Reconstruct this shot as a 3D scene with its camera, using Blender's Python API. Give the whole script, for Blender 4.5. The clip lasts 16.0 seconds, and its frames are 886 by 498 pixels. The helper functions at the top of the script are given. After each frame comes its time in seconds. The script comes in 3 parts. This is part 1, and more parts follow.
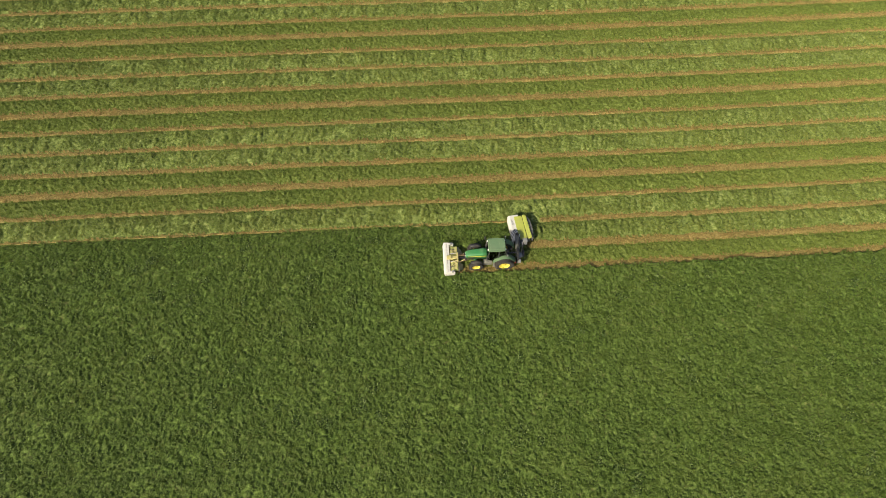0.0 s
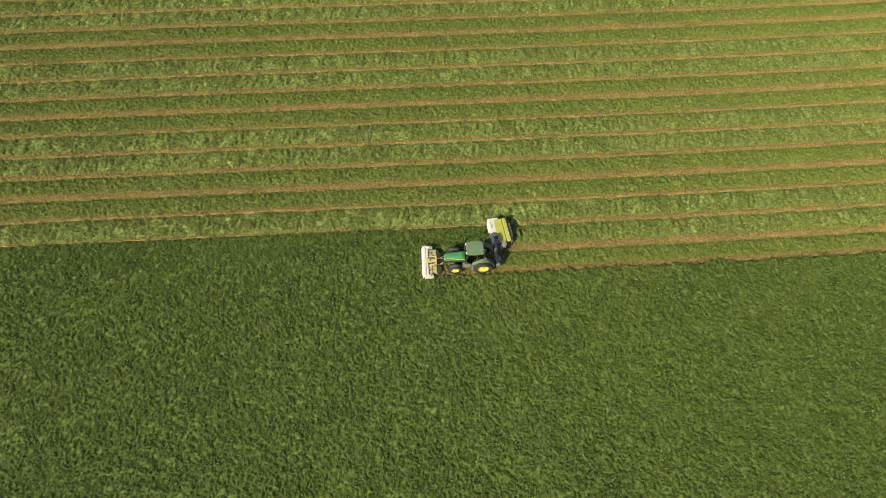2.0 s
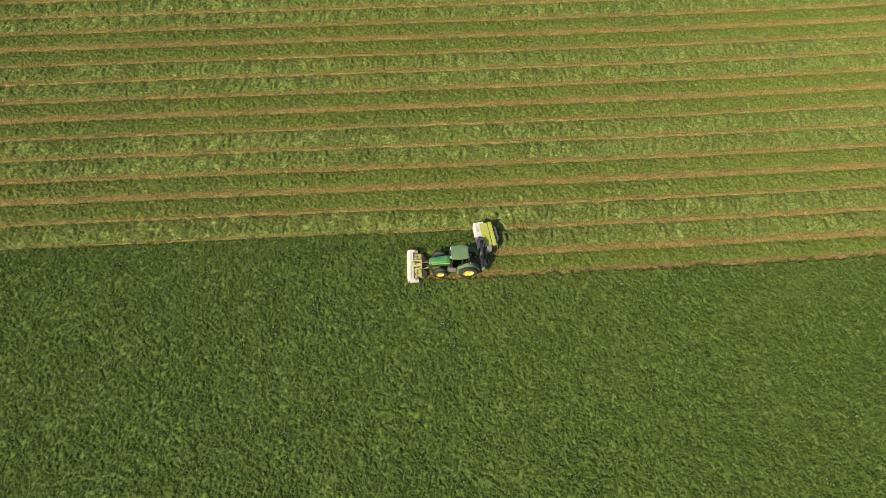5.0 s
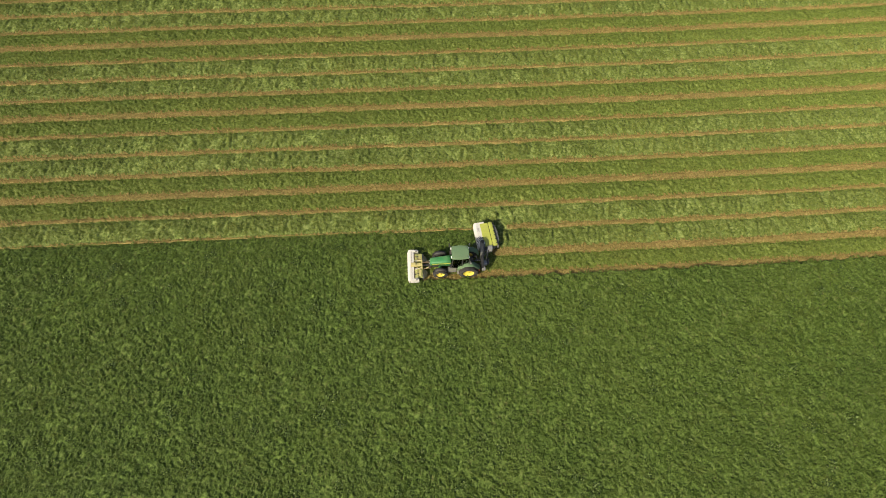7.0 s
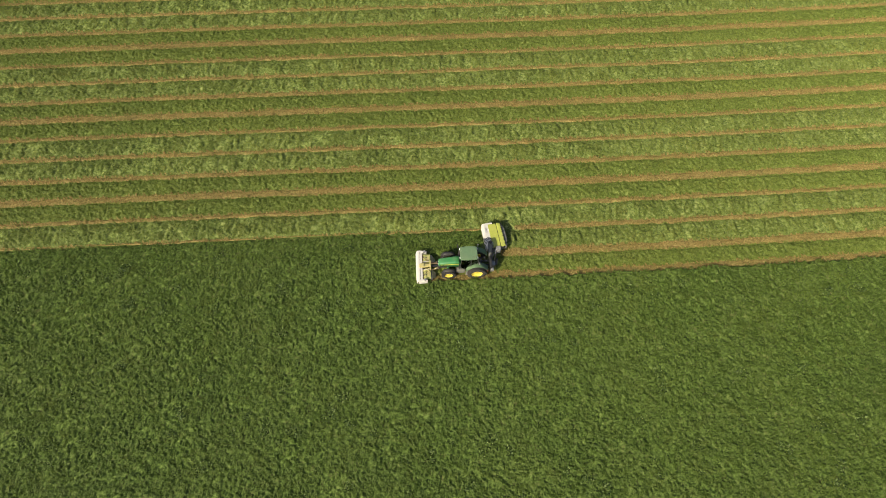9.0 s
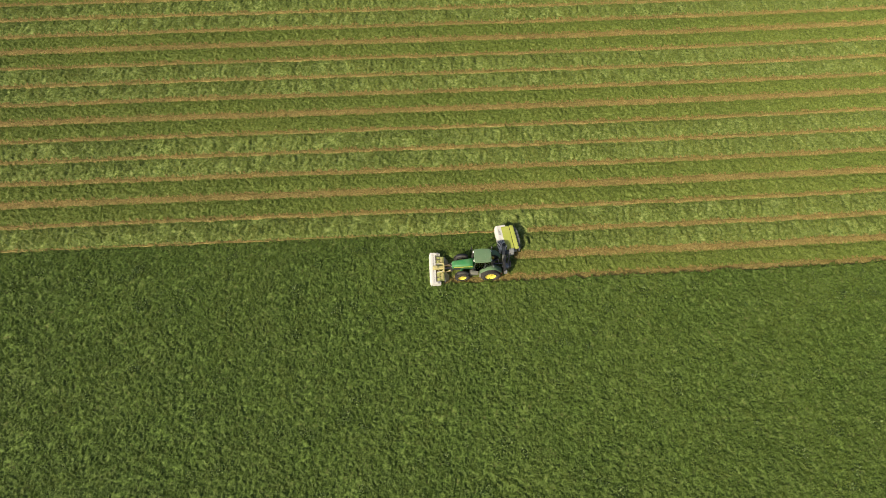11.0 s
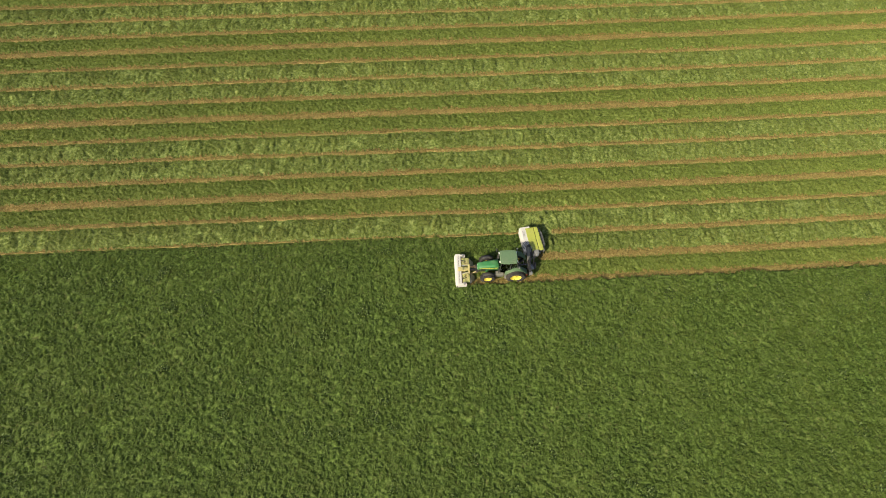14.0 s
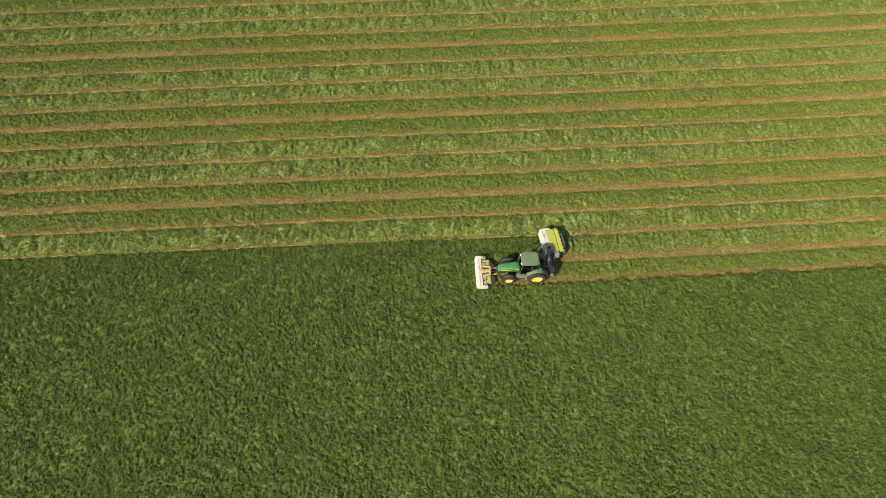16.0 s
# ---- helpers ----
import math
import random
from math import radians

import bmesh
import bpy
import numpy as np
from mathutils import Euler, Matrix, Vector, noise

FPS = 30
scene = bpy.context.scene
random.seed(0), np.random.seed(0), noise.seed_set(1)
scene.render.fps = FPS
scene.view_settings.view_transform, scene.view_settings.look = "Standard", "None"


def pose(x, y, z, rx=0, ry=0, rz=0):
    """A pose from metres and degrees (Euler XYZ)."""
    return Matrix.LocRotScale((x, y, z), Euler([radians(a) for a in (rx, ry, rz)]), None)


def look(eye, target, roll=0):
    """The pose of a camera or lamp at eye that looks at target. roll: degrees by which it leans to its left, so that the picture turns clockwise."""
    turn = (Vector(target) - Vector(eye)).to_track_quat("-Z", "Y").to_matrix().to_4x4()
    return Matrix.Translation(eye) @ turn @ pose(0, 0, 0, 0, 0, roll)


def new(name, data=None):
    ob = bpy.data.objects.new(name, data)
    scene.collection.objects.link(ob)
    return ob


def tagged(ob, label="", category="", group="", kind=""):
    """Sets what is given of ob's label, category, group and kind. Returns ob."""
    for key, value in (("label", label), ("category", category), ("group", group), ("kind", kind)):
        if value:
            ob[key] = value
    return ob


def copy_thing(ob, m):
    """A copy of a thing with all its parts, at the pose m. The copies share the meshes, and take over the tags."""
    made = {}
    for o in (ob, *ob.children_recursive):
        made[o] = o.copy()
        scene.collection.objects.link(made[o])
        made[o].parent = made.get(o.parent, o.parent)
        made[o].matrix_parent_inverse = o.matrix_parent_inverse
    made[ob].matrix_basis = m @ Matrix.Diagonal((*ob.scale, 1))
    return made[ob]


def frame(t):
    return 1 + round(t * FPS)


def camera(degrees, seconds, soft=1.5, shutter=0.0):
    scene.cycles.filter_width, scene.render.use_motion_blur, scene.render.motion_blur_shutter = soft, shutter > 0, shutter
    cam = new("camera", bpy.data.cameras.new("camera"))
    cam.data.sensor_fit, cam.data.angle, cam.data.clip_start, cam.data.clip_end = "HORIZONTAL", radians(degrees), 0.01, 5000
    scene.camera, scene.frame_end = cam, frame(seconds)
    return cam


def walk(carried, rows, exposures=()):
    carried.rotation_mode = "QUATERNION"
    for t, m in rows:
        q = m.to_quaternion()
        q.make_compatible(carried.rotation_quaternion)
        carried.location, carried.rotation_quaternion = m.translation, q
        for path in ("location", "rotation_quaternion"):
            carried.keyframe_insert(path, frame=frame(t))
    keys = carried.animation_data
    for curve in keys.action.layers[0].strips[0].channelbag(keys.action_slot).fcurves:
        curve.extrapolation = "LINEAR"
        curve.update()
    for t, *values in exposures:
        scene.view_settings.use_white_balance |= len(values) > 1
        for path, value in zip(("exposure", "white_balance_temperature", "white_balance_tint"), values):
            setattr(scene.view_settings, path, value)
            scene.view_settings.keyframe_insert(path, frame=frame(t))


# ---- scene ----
cam = camera(71.0, 16.0, soft=0.45)
# seconds, x, y, z, pitch, roll, yaw: a drone that keeps beside the tractor
PATH = [
    (0.0, -7.811, -26.661, 53.562, -62.140, -0.653, -3.099),
    (0.5, -7.236, -26.576, 53.565, -62.179, -0.669, -3.117),
    (1.0, -6.705, -26.494, 53.584, -62.200, -0.686, -3.118),
    (1.5, -6.220, -26.430, 53.612, -62.210, -0.688, -3.100),
    (2.0, -5.792, -26.371, 53.653, -62.220, -0.691, -3.081),
    (2.5, -5.404, -26.310, 53.696, -62.221, -0.693, -3.070),
    (3.0, -5.099, -26.269, 53.729, -62.211, -0.681, -3.057),
    (3.5, -4.847, -26.194, 53.771, -62.204, -0.676, -3.048),
    (4.0, -4.588, -26.135, 53.794, -62.182, -0.678, -3.031),
    (6.5, -4.251, -26.138, 53.790, -62.162, -0.688, -2.873),
    (7.0, -4.311, -26.143, 53.795, -62.157, -0.675, -2.866),
    (7.5, -4.461, -26.161, 53.815, -62.152, -0.649, -2.886),
    (8.0, -4.610, -26.169, 53.849, -62.144, -0.620, -2.920),
    (8.5, -4.816, -26.136, 53.884, -62.134, -0.597, -2.938),
    (9.0, -5.060, -26.107, 53.897, -62.136, -0.590, -2.934),
    (11.5, -6.618, -25.773, 53.920, -62.150, -0.587, -2.715),
    (12.0, -6.999, -25.774, 53.923, -62.150, -0.572, -2.673),
    (12.5, -7.345, -25.754, 53.965, -62.102, -0.547, -2.647),
    (13.0, -7.691, -25.793, 54.017, -62.066, -0.520, -2.634),
    (13.5, -8.068, -25.821, 54.070, -62.029, -0.488, -2.631),
    (14.0, -8.494, -25.841, 54.107, -61.995, -0.458, -2.640),
    (14.5, -8.953, -25.844, 54.111, -61.958, -0.420, -2.644),
    (15.0, -9.428, -25.798, 54.113, -61.933, -0.379, -2.657),
    (15.5, -9.866, -25.754, 54.092, -61.925, -0.315, -2.680),
    (16.0, -10.293, -25.636, 54.070, -61.916, -0.238, -2.722),
]
walk(cam, [(t, pose(x, y, z, 90 + pitch, roll, yaw)) for t, x, y, z, pitch, roll, yaw in PATH])

# ---- light ----
SUN_HIGH = 35.5                      # degrees above the horizon
SUN_SIDE = math.atan2(-1.0, -0.89)   # bearing of the sun from +y towards +x
world = bpy.data.worlds.new("daylight")
scene.world = world
world.use_nodes = True
wn = world.node_tree.nodes
sky = wn.new("ShaderNodeTexSky")
sky.sky_type = "NISHITA"
sky.sun_disc = False
sky.dust_density = 4.0
sky.sun_elevation = radians(SUN_HIGH)
sky.sun_rotation = SUN_SIDE
wn["Background"].inputs["Strength"].default_value = 0.096
world.node_tree.links.new(sky.outputs[0], wn["Background"].inputs["Color"])
sun_data = bpy.data.lights.new("sun", "SUN")
sun_data.energy, sun_data.angle, sun_data.color = 5.0, radians(0.55), (1.0, 0.89, 0.66)
sun = new("sun", sun_data)
towards = Vector((math.sin(SUN_SIDE) * math.cos(radians(SUN_HIGH)), math.cos(SUN_SIDE) * math.cos(radians(SUN_HIGH)), math.sin(radians(SUN_HIGH))))
sun.matrix_world = look(towards * 300, (0, 0, 0))
scene.view_settings.exposure = 0.72


# ---- materials ----
def material(name):
    m = bpy.data.materials.new(name)
    m.use_nodes = True
    return m, m.node_tree.nodes, m.node_tree.links, m.node_tree.nodes["Principled BSDF"]


def ramp(nodes, stops):
    r = nodes.new("ShaderNodeValToRGB")
    e = r.color_ramp.elements
    while len(e) < len(stops):
        e.new(0.5)
    for k, (at, c) in zip(e, stops):
        k.position, k.color = at, (*c, 1)
    return r


def noise_node(nodes, links, scale, detail=4.0, rough=0.6, coords=None, stretch=None):
    n = nodes.new("ShaderNodeTexNoise")
    n.inputs["Scale"].default_value, n.inputs["Detail"].default_value, n.inputs["Roughness"].default_value = scale, detail, rough
    if coords is not None:
        if stretch:
            mp = nodes.new("ShaderNodeMapping")
            mp.inputs["Scale"].default_value = stretch
            links.new(coords, mp.inputs[0])
            links.new(mp.outputs[0], n.inputs["Vector"])
        else:
            links.new(coords, n.inputs["Vector"])
    return n


def mix_colour(nodes, links, fac, a, b, kind="MIX"):
    m = nodes.new("ShaderNodeMix")
    m.data_type, m.blend_type = "RGBA", kind
    for socket, value in ((m.inputs[0], fac), (m.inputs[6], a), (m.inputs[7], b)):
        if isinstance(value, (int, float)):
            socket.default_value = value
        elif isinstance(value, tuple):
            socket.default_value = (*value, 1)
        else:
            links.new(value, socket)
    return m.outputs[2]


def turf(name, dark, mid, light, patch, patch_amount=0.5, fine=9.0, bump=0.5, clumps=0.9, sway=0.18, brown=None):
    """Matted grass: fine blade-sized noise, clumps and broad patches of a second tint."""
    m, n, l, b = material(name)
    co = n.new("ShaderNodeTexCoord").outputs["Object"]
    small = noise_node(n, l, fine, 4, 0.55, co)
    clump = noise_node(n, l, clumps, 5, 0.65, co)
    broad = noise_node(n, l, 0.11, 3, 0.55, co)
    r = ramp(n, [(0.37, dark), (0.5, mid), (0.64, light)])
    l.new(small.outputs[0], r.inputs[0])
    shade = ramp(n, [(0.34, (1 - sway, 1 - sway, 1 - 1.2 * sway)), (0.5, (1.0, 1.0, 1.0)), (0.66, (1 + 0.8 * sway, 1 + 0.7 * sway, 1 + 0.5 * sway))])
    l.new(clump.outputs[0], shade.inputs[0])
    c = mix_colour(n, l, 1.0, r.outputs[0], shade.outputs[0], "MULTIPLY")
    pr = ramp(n, [(0.42, (0, 0, 0)), (0.66, (patch_amount,) * 3)])
    l.new(broad.outputs[0], pr.inputs[0])
    c = mix_colour(n, l, pr.outputs[0], c, patch)
    if brown:
        heads = noise_node(n, l, 1.7, 5, 0.7, co)
        hr = ramp(n, [(0.53, (0, 0, 0)), (0.72, (0.36,) * 3)])
        l.new(heads.outputs[0], hr.inputs[0])
        c = mix_colour(n, l, hr.outputs[0], c, brown)
    l.new(c, b.inputs["Base Color"])
    b.inputs["Roughness"].default_value = 0.8
    b.inputs["Diffuse Roughness"].default_value = 0.12
    b.inputs["Specular IOR Level"].default_value = 0.12
    bp = n.new("ShaderNodeBump")
    bp.inputs["Strength"].default_value, bp.inputs["Distance"].default_value = bump, 0.08
    l.new(small.outputs[0], bp.inputs["Height"])
    l.new(bp.outputs[0], b.inputs["Normal"])
    return m


def blade(name, a, b_, c, through_light=0.5, rough=0.5, tufts=3.4, shared=0.55, back=0.12):
    """Leaf blades: a tint of its own for each, broad patches over the field, and some light let through."""
    m, n, l, b = material(name)
    g = n.new("ShaderNodeNewGeometry")
    co = n.new("ShaderNodeTexCoord").outputs["Object"]
    r = ramp(n, [(0.0, a), (0.55, b_), (1.0, c)])
    # neighbours in a tuft share most of their tint
    tuft = noise_node(n, l, tufts, 2, 0.5, co)
    spread = n.new("ShaderNodeMapRange")
    spread.inputs["From Min"].default_value, spread.inputs["From Max"].default_value = 0.28, 0.72
    l.new(tuft.outputs[0], spread.inputs["Value"])
    both = n.new("ShaderNodeMix")
    both.data_type = "FLOAT"
    both.inputs[0].default_value = shared
    l.new(g.outputs["Random Per Island"], both.inputs[2])
    l.new(spread.outputs[0], both.inputs[3])
    l.new(both.outputs[0], r.inputs[0])
    broad = noise_node(n, l, 0.10, 4, 0.6, co)
    pr = ramp(n, [(0.3, (0.88, 0.91, 0.88)), (0.7, (1.12, 1.08, 1.0))])
    l.new(broad.outputs[0], pr.inputs[0])
    col = mix_colour(n, l, 1.0, r.outputs[0], pr.outputs[0], "MULTIPLY")
    spots = noise_node(n, l, 0.55, 4, 0.65, co)
    sr = ramp(n, [(0.50, (0, 0, 0)), (0.70, (0.22,) * 3)])
    l.new(spots.outputs[0], sr.inputs[0])
    col = mix_colour(n, l, sr.outputs[0], col, tuple(v * k for v, k in zip(b_, (1.5, 0.98, 1.15))))
    l.new(col, b.inputs["Base Color"])
    b.inputs["Roughness"].default_value = rough
    b.inputs["Diffuse Roughness"].default_value = back
    b.inputs["Specular IOR Level"].default_value = 0.12
    tr = n.new("ShaderNodeBsdfTranslucent")
    l.new(mix_colour(n, l, 1.0, col, (1.0, 1.0, 0.6), "MULTIPLY"), tr.inputs["Color"])
    mx = n.new("ShaderNodeMixShader")
    mx.inputs[0].default_value = through_light
    l.new(b.outputs[0], mx.inputs[1])
    l.new(tr.outputs[0], mx.inputs[2])
    l.new(mx.outputs[0], n["Material Output"].inputs["Surface"])
    return m


def painted(name, colour, rough=0.35, dirt=(0.16, 0.13, 0.08), dirt_amount=0.35, metal=0.0, coat=0.0):
    """Machine paint, plastic or metal with dust and chaff on it."""
    m, n, l, b = material(name)
    co = n.new("ShaderNodeTexCoord").outputs["Object"]
    wide = noise_node(n, l, 1.7, 5, 0.65, co)
    small = noise_node(n, l, 22.0, 4, 0.6, co)
    r = ramp(n, [(0.46, (0, 0, 0)), (0.78, (dirt_amount,) * 3)])
    l.new(wide.outputs[0], r.inputs[0])
    tint = ramp(n, [(0.3, tuple(v * 0.86 for v in colour)), (0.7, tuple(min(1, v * 1.08) for v in colour))])
    l.new(small.outputs[0], tint.inputs[0])
    l.new(mix_colour(n, l, r.outputs[0], tint.outputs[0], dirt), b.inputs["Base Color"])
    rr = ramp(n, [(0.3, (rough,) * 3), (0.75, (min(1, rough + 0.3),) * 3)])
    l.new(wide.outputs[0], rr.inputs[0])
    l.new(rr.outputs[0], b.inputs["Roughness"])
    b.inputs["Metallic"].default_value = metal
    b.inputs["Coat Weight"].default_value = coat
    bp = n.new("ShaderNodeBump")
    bp.inputs["Strength"].default_value, bp.inputs["Distance"].default_value = 0.12, 0.01
    l.new(small.outputs[0], bp.inputs["Height"])
    l.new(bp.outputs[0], b.inputs["Normal"])
    return m


M_GROUND = turf("field_ground", (0.034, 0.050, 0.010), (0.070, 0.098, 0.018), (0.115, 0.145, 0.030), (0.095, 0.100, 0.028), 0.4, 6.0)
# mat kept darker than its blades: shade between tufts is partly in this colour
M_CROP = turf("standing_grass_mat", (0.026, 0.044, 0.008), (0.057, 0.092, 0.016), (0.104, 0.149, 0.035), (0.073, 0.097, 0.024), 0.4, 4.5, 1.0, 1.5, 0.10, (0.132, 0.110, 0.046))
M_CROP_BLADE = blade("standing_blade", (0.040, 0.067, 0.012), (0.080, 0.125, 0.025), (0.130, 0.178, 0.054), tufts=6.4, shared=0.62)
M_SMOOTH = turf("fine_swath_mat", (0.053, 0.074, 0.014), (0.113, 0.151, 0.030), (0.194, 0.234, 0.065), (0.128, 0.153, 0.037), 0.3, 4.8, 1.0)
M_SMOOTH_BLADE = blade("fine_blade", (0.080, 0.114, 0.023), (0.137, 0.181, 0.040), (0.213, 0.248, 0.082), tufts=7.0, shared=0.6, back=0.5)
M_COARSE = turf("coarse_swath_mat", (0.048, 0.069, 0.014), (0.111, 0.147, 0.035), (0.200, 0.233, 0.076), (0.132, 0.160, 0.044), 0.35, 4.2, 1.0)
M_COARSE_BLADE = blade("coarse_blade", (0.074, 0.105, 0.021), (0.137, 0.177, 0.043), (0.218, 0.250, 0.088), tufts=5.6, shared=0.62, back=0.5)
M_STRAW = turf("stubble_mat", (0.122, 0.090, 0.028), (0.190, 0.143, 0.048), (0.280, 0.223, 0.086), (0.140, 0.130, 0.040), 0.5, 6.0, 0.9, 0.55, 0.22)
M_STRAW_BLADE = blade("straw_blade", (0.122, 0.097, 0.031), (0.212, 0.163, 0.057), (0.352, 0.285, 0.124), 0.2, 0.6, tufts=4.0, shared=0.6, back=0.4)
M_WEED = blade("weed_leaf", (0.012, 0.023, 0.004), (0.046, 0.078, 0.018), (0.165, 0.215, 0.080), 0.25, 0.5, tufts=6.0, shared=0.2)
M_WEED_TOP = blade("weed_flower", (0.12, 0.17, 0.05), (0.20, 0.25, 0.09), (0.36, 0.40, 0.18), 0.15, 0.6)
M_GREEN = painted("green_paint", (0.024, 0.138, 0.040), 0.42, dirt_amount=0.22, coat=0.08)
M_ROOF = painted("roof_green", (0.084, 0.142, 0.072), 0.48, dirt=(0.17, 0.18, 0.11), dirt_amount=0.35)
M_FENDER = painted("fender_green", (0.060, 0.110, 0.052), 0.5, dirt=(0.16, 0.16, 0.10), dirt_amount=0.4)
M_YELLOW = painted("yellow_paint", (0.52, 0.44, 0.060), 0.4, dirt_amount=0.25)
M_BLACK = painted("black_plastic", (0.016, 0.016, 0.017), 0.55, dirt_amount=0.25)
M_RUBBER = painted("tyre_rubber", (0.019, 0.018, 0.017), 0.85, dirt=(0.075, 0.06, 0.04), dirt_amount=0.35)
M_STEEL = painted("grey_steel", (0.28, 0.28, 0.27), 0.45, dirt_amount=0.4, metal=0.6)
M_CHROME = painted("bright_steel", (0.62, 0.62, 0.62), 0.2, dirt_amount=0.1, metal=1.0)
M_WHITE = painted("white_panel", (0.465, 0.450, 0.415), 0.42, dirt=(0.40, 0.37, 0.28), dirt_amount=0.35)
M_LIME_DUSTY = painted("dusty_lime_paint", (0.275, 0.290, 0.085), 0.6, dirt=(0.34, 0.30, 0.14), dirt_amount=0.55)
M_DUSTY = painted("dusty_plastic", (0.120, 0.120, 0.100), 0.75, dirt=(0.22, 0.19, 0.13), dirt_amount=0.6)
M_PANEL = painted("side_panel_green", (0.014, 0.085, 0.022), 0.45, dirt_amount=0.25)
M_LIME = painted("lime_paint", (0.275, 0.300, 0.050), 0.5, dirt=(0.28, 0.26, 0.11), dirt_amount=0.35)
M_CREAM = painted("pale_yellow_paint", (0.33, 0.295, 0.115), 0.5, dirt=(0.30, 0.24, 0.12), dirt_amount=0.45)
M_KHAKI = painted("khaki_rubber", (0.290, 0.262, 0.125), 0.7, dirt=(0.30, 0.24, 0.12), dirt_amount=0.5)
M_CURTAIN = painted("grey_curtain", (0.10, 0.10, 0.09), 0.8, dirt_amount=0.5)
M_RED = painted("red_lens", (0.45, 0.02, 0.015), 0.25, dirt_amount=0.15)
M_RUST = painted("soiled_frame", (0.16, 0.11, 0.06), 0.7, dirt_amount=0.5)
# floor and seat colours lightened to stand in for sky reflected in the windows
M_FLOOR_SKYLIT = painted("sky_lightened_floor", (0.15, 0.16, 0.14), 0.8, dirt_amount=0.4)
M_SEAT_SKYLIT = painted("sky_lightened_seat", (0.09, 0.10, 0.085), 0.85, dirt_amount=0.3)


def window_glass():
    """Dark tinted safety glass: clear straight through, with a gloss that grows at the edges."""
    m, n, l, b = material("tinted_glass")
    clear = n.new("ShaderNodeBsdfTransparent")
    clear.inputs["Color"].default_value = (0.66, 0.76, 0.70, 1)
    gloss = n.new("ShaderNodeBsdfGlossy")
    gloss.inputs["Roughness"].default_value = 0.05
    fr = n.new("ShaderNodeFresnel")
    fr.inputs["IOR"].default_value = 1.5
    mx = n.new("ShaderNodeMixShader")
    l.new(fr.outputs[0], mx.inputs[0])
    l.new(clear.outputs[0], mx.inputs[1])
    l.new(gloss.outputs[0], mx.inputs[2])
    l.new(mx.outputs[0], n["Material Output"].inputs["Surface"])
    return m


M_GLASS = window_glass()
M_LAMP = painted("lamp_glass", (0.75, 0.75, 0.72), 0.12, dirt_amount=0.1)

# ---- the lie of the rows ----
ROW_Y = [38.9, 36.21, 33.46, 30.92, 28.31, 25.57, 22.83, 20.27, 17.68, 14.94, 12.18, 9.61, 7.05, 4.34, 1.57, -0.81]   # dry lines between the swaths, far to near


def row(k, x):
    """y of the k-th dry line at x: the rows bend a little with the field."""
    y = ROW_Y[k] if k >= 0 else ROW_Y[0] - k * 2.66
    u = np.clip(np.asarray(x, float), -75, 75) / 40
    return y + 0.184 * u + 0.157 * u ** 2 + 0.150 * u ** 3


def lattice(ix, iy, seed):
    h = (ix.astype(np.int64) * 374761393 + iy.astype(np.int64) * 668265263 + seed * 982451653) & 0xFFFFFFFF
    h = ((h ^ (h >> 13)) * 1274126177) & 0xFFFFFFFF
    return ((h ^ (h >> 16)) & 0xFFFF) / 65535.0


def value_noise(x, y, seed=0):
    ix, iy = np.floor(x), np.floor(y)
    fx, fy = x - ix, y - iy
    fx, fy = fx * fx * (3 - 2 * fx), fy * fy * (3 - 2 * fy)
    a, b = lattice(ix, iy, seed), lattice(ix + 1, iy, seed)
    c, d = lattice(ix, iy + 1, seed), lattice(ix + 1, iy + 1, seed)
    return (a + (b - a) * fx) * (1 - fy) + (c + (d - c) * fx) * fy


def fbm(x, y, seed=0, octaves=3):
    total, amp, norm = 0.0, 1.0, 0.0
    for o in range(octaves):
        total = total + amp * value_noise(x * 2 ** o + 17.3 * o, y * 2 ** o - 9.1 * o, seed + o)
        norm += amp
        amp *= 0.55
    return total / norm


def mesh_object(name, verts, faces, mat, parent=None, smooth=True):
    """faces: an array of triangles or of quads."""
    me = bpy.data.meshes.new(name)
    v, q = np.asarray(verts, np.float32), np.asarray(faces, np.int32)
    me.vertices.add(len(v))
    me.vertices.foreach_set("co", v.ravel())
    me.loops.add(q.size)
    me.loops.foreach_set("vertex_index", q.ravel())
    me.polygons.add(len(q))
    me.polygons.foreach_set("loop_start", np.arange(0, q.size, q.shape[1], dtype=np.int32))
    me.polygons.foreach_set("use_smooth", np.full(len(q), smooth))
    me.update(calc_edges=True)
    me.validate()
    me.materials.append(mat)
    ob = new(name, me)
    if parent is not None:
        ob.parent = parent
    return ob


def sheet(xs, ys):
    """Quads over a grid of len(ys) rows and len(xs) columns."""
    nx, ny = len(xs), len(ys)
    i = np.arange(nx * ny).reshape(ny, nx)
    return np.stack([i[:-1, :-1], i[:-1, 1:], i[1:, 1:], i[1:, :-1]], -1).reshape(-1, 4)


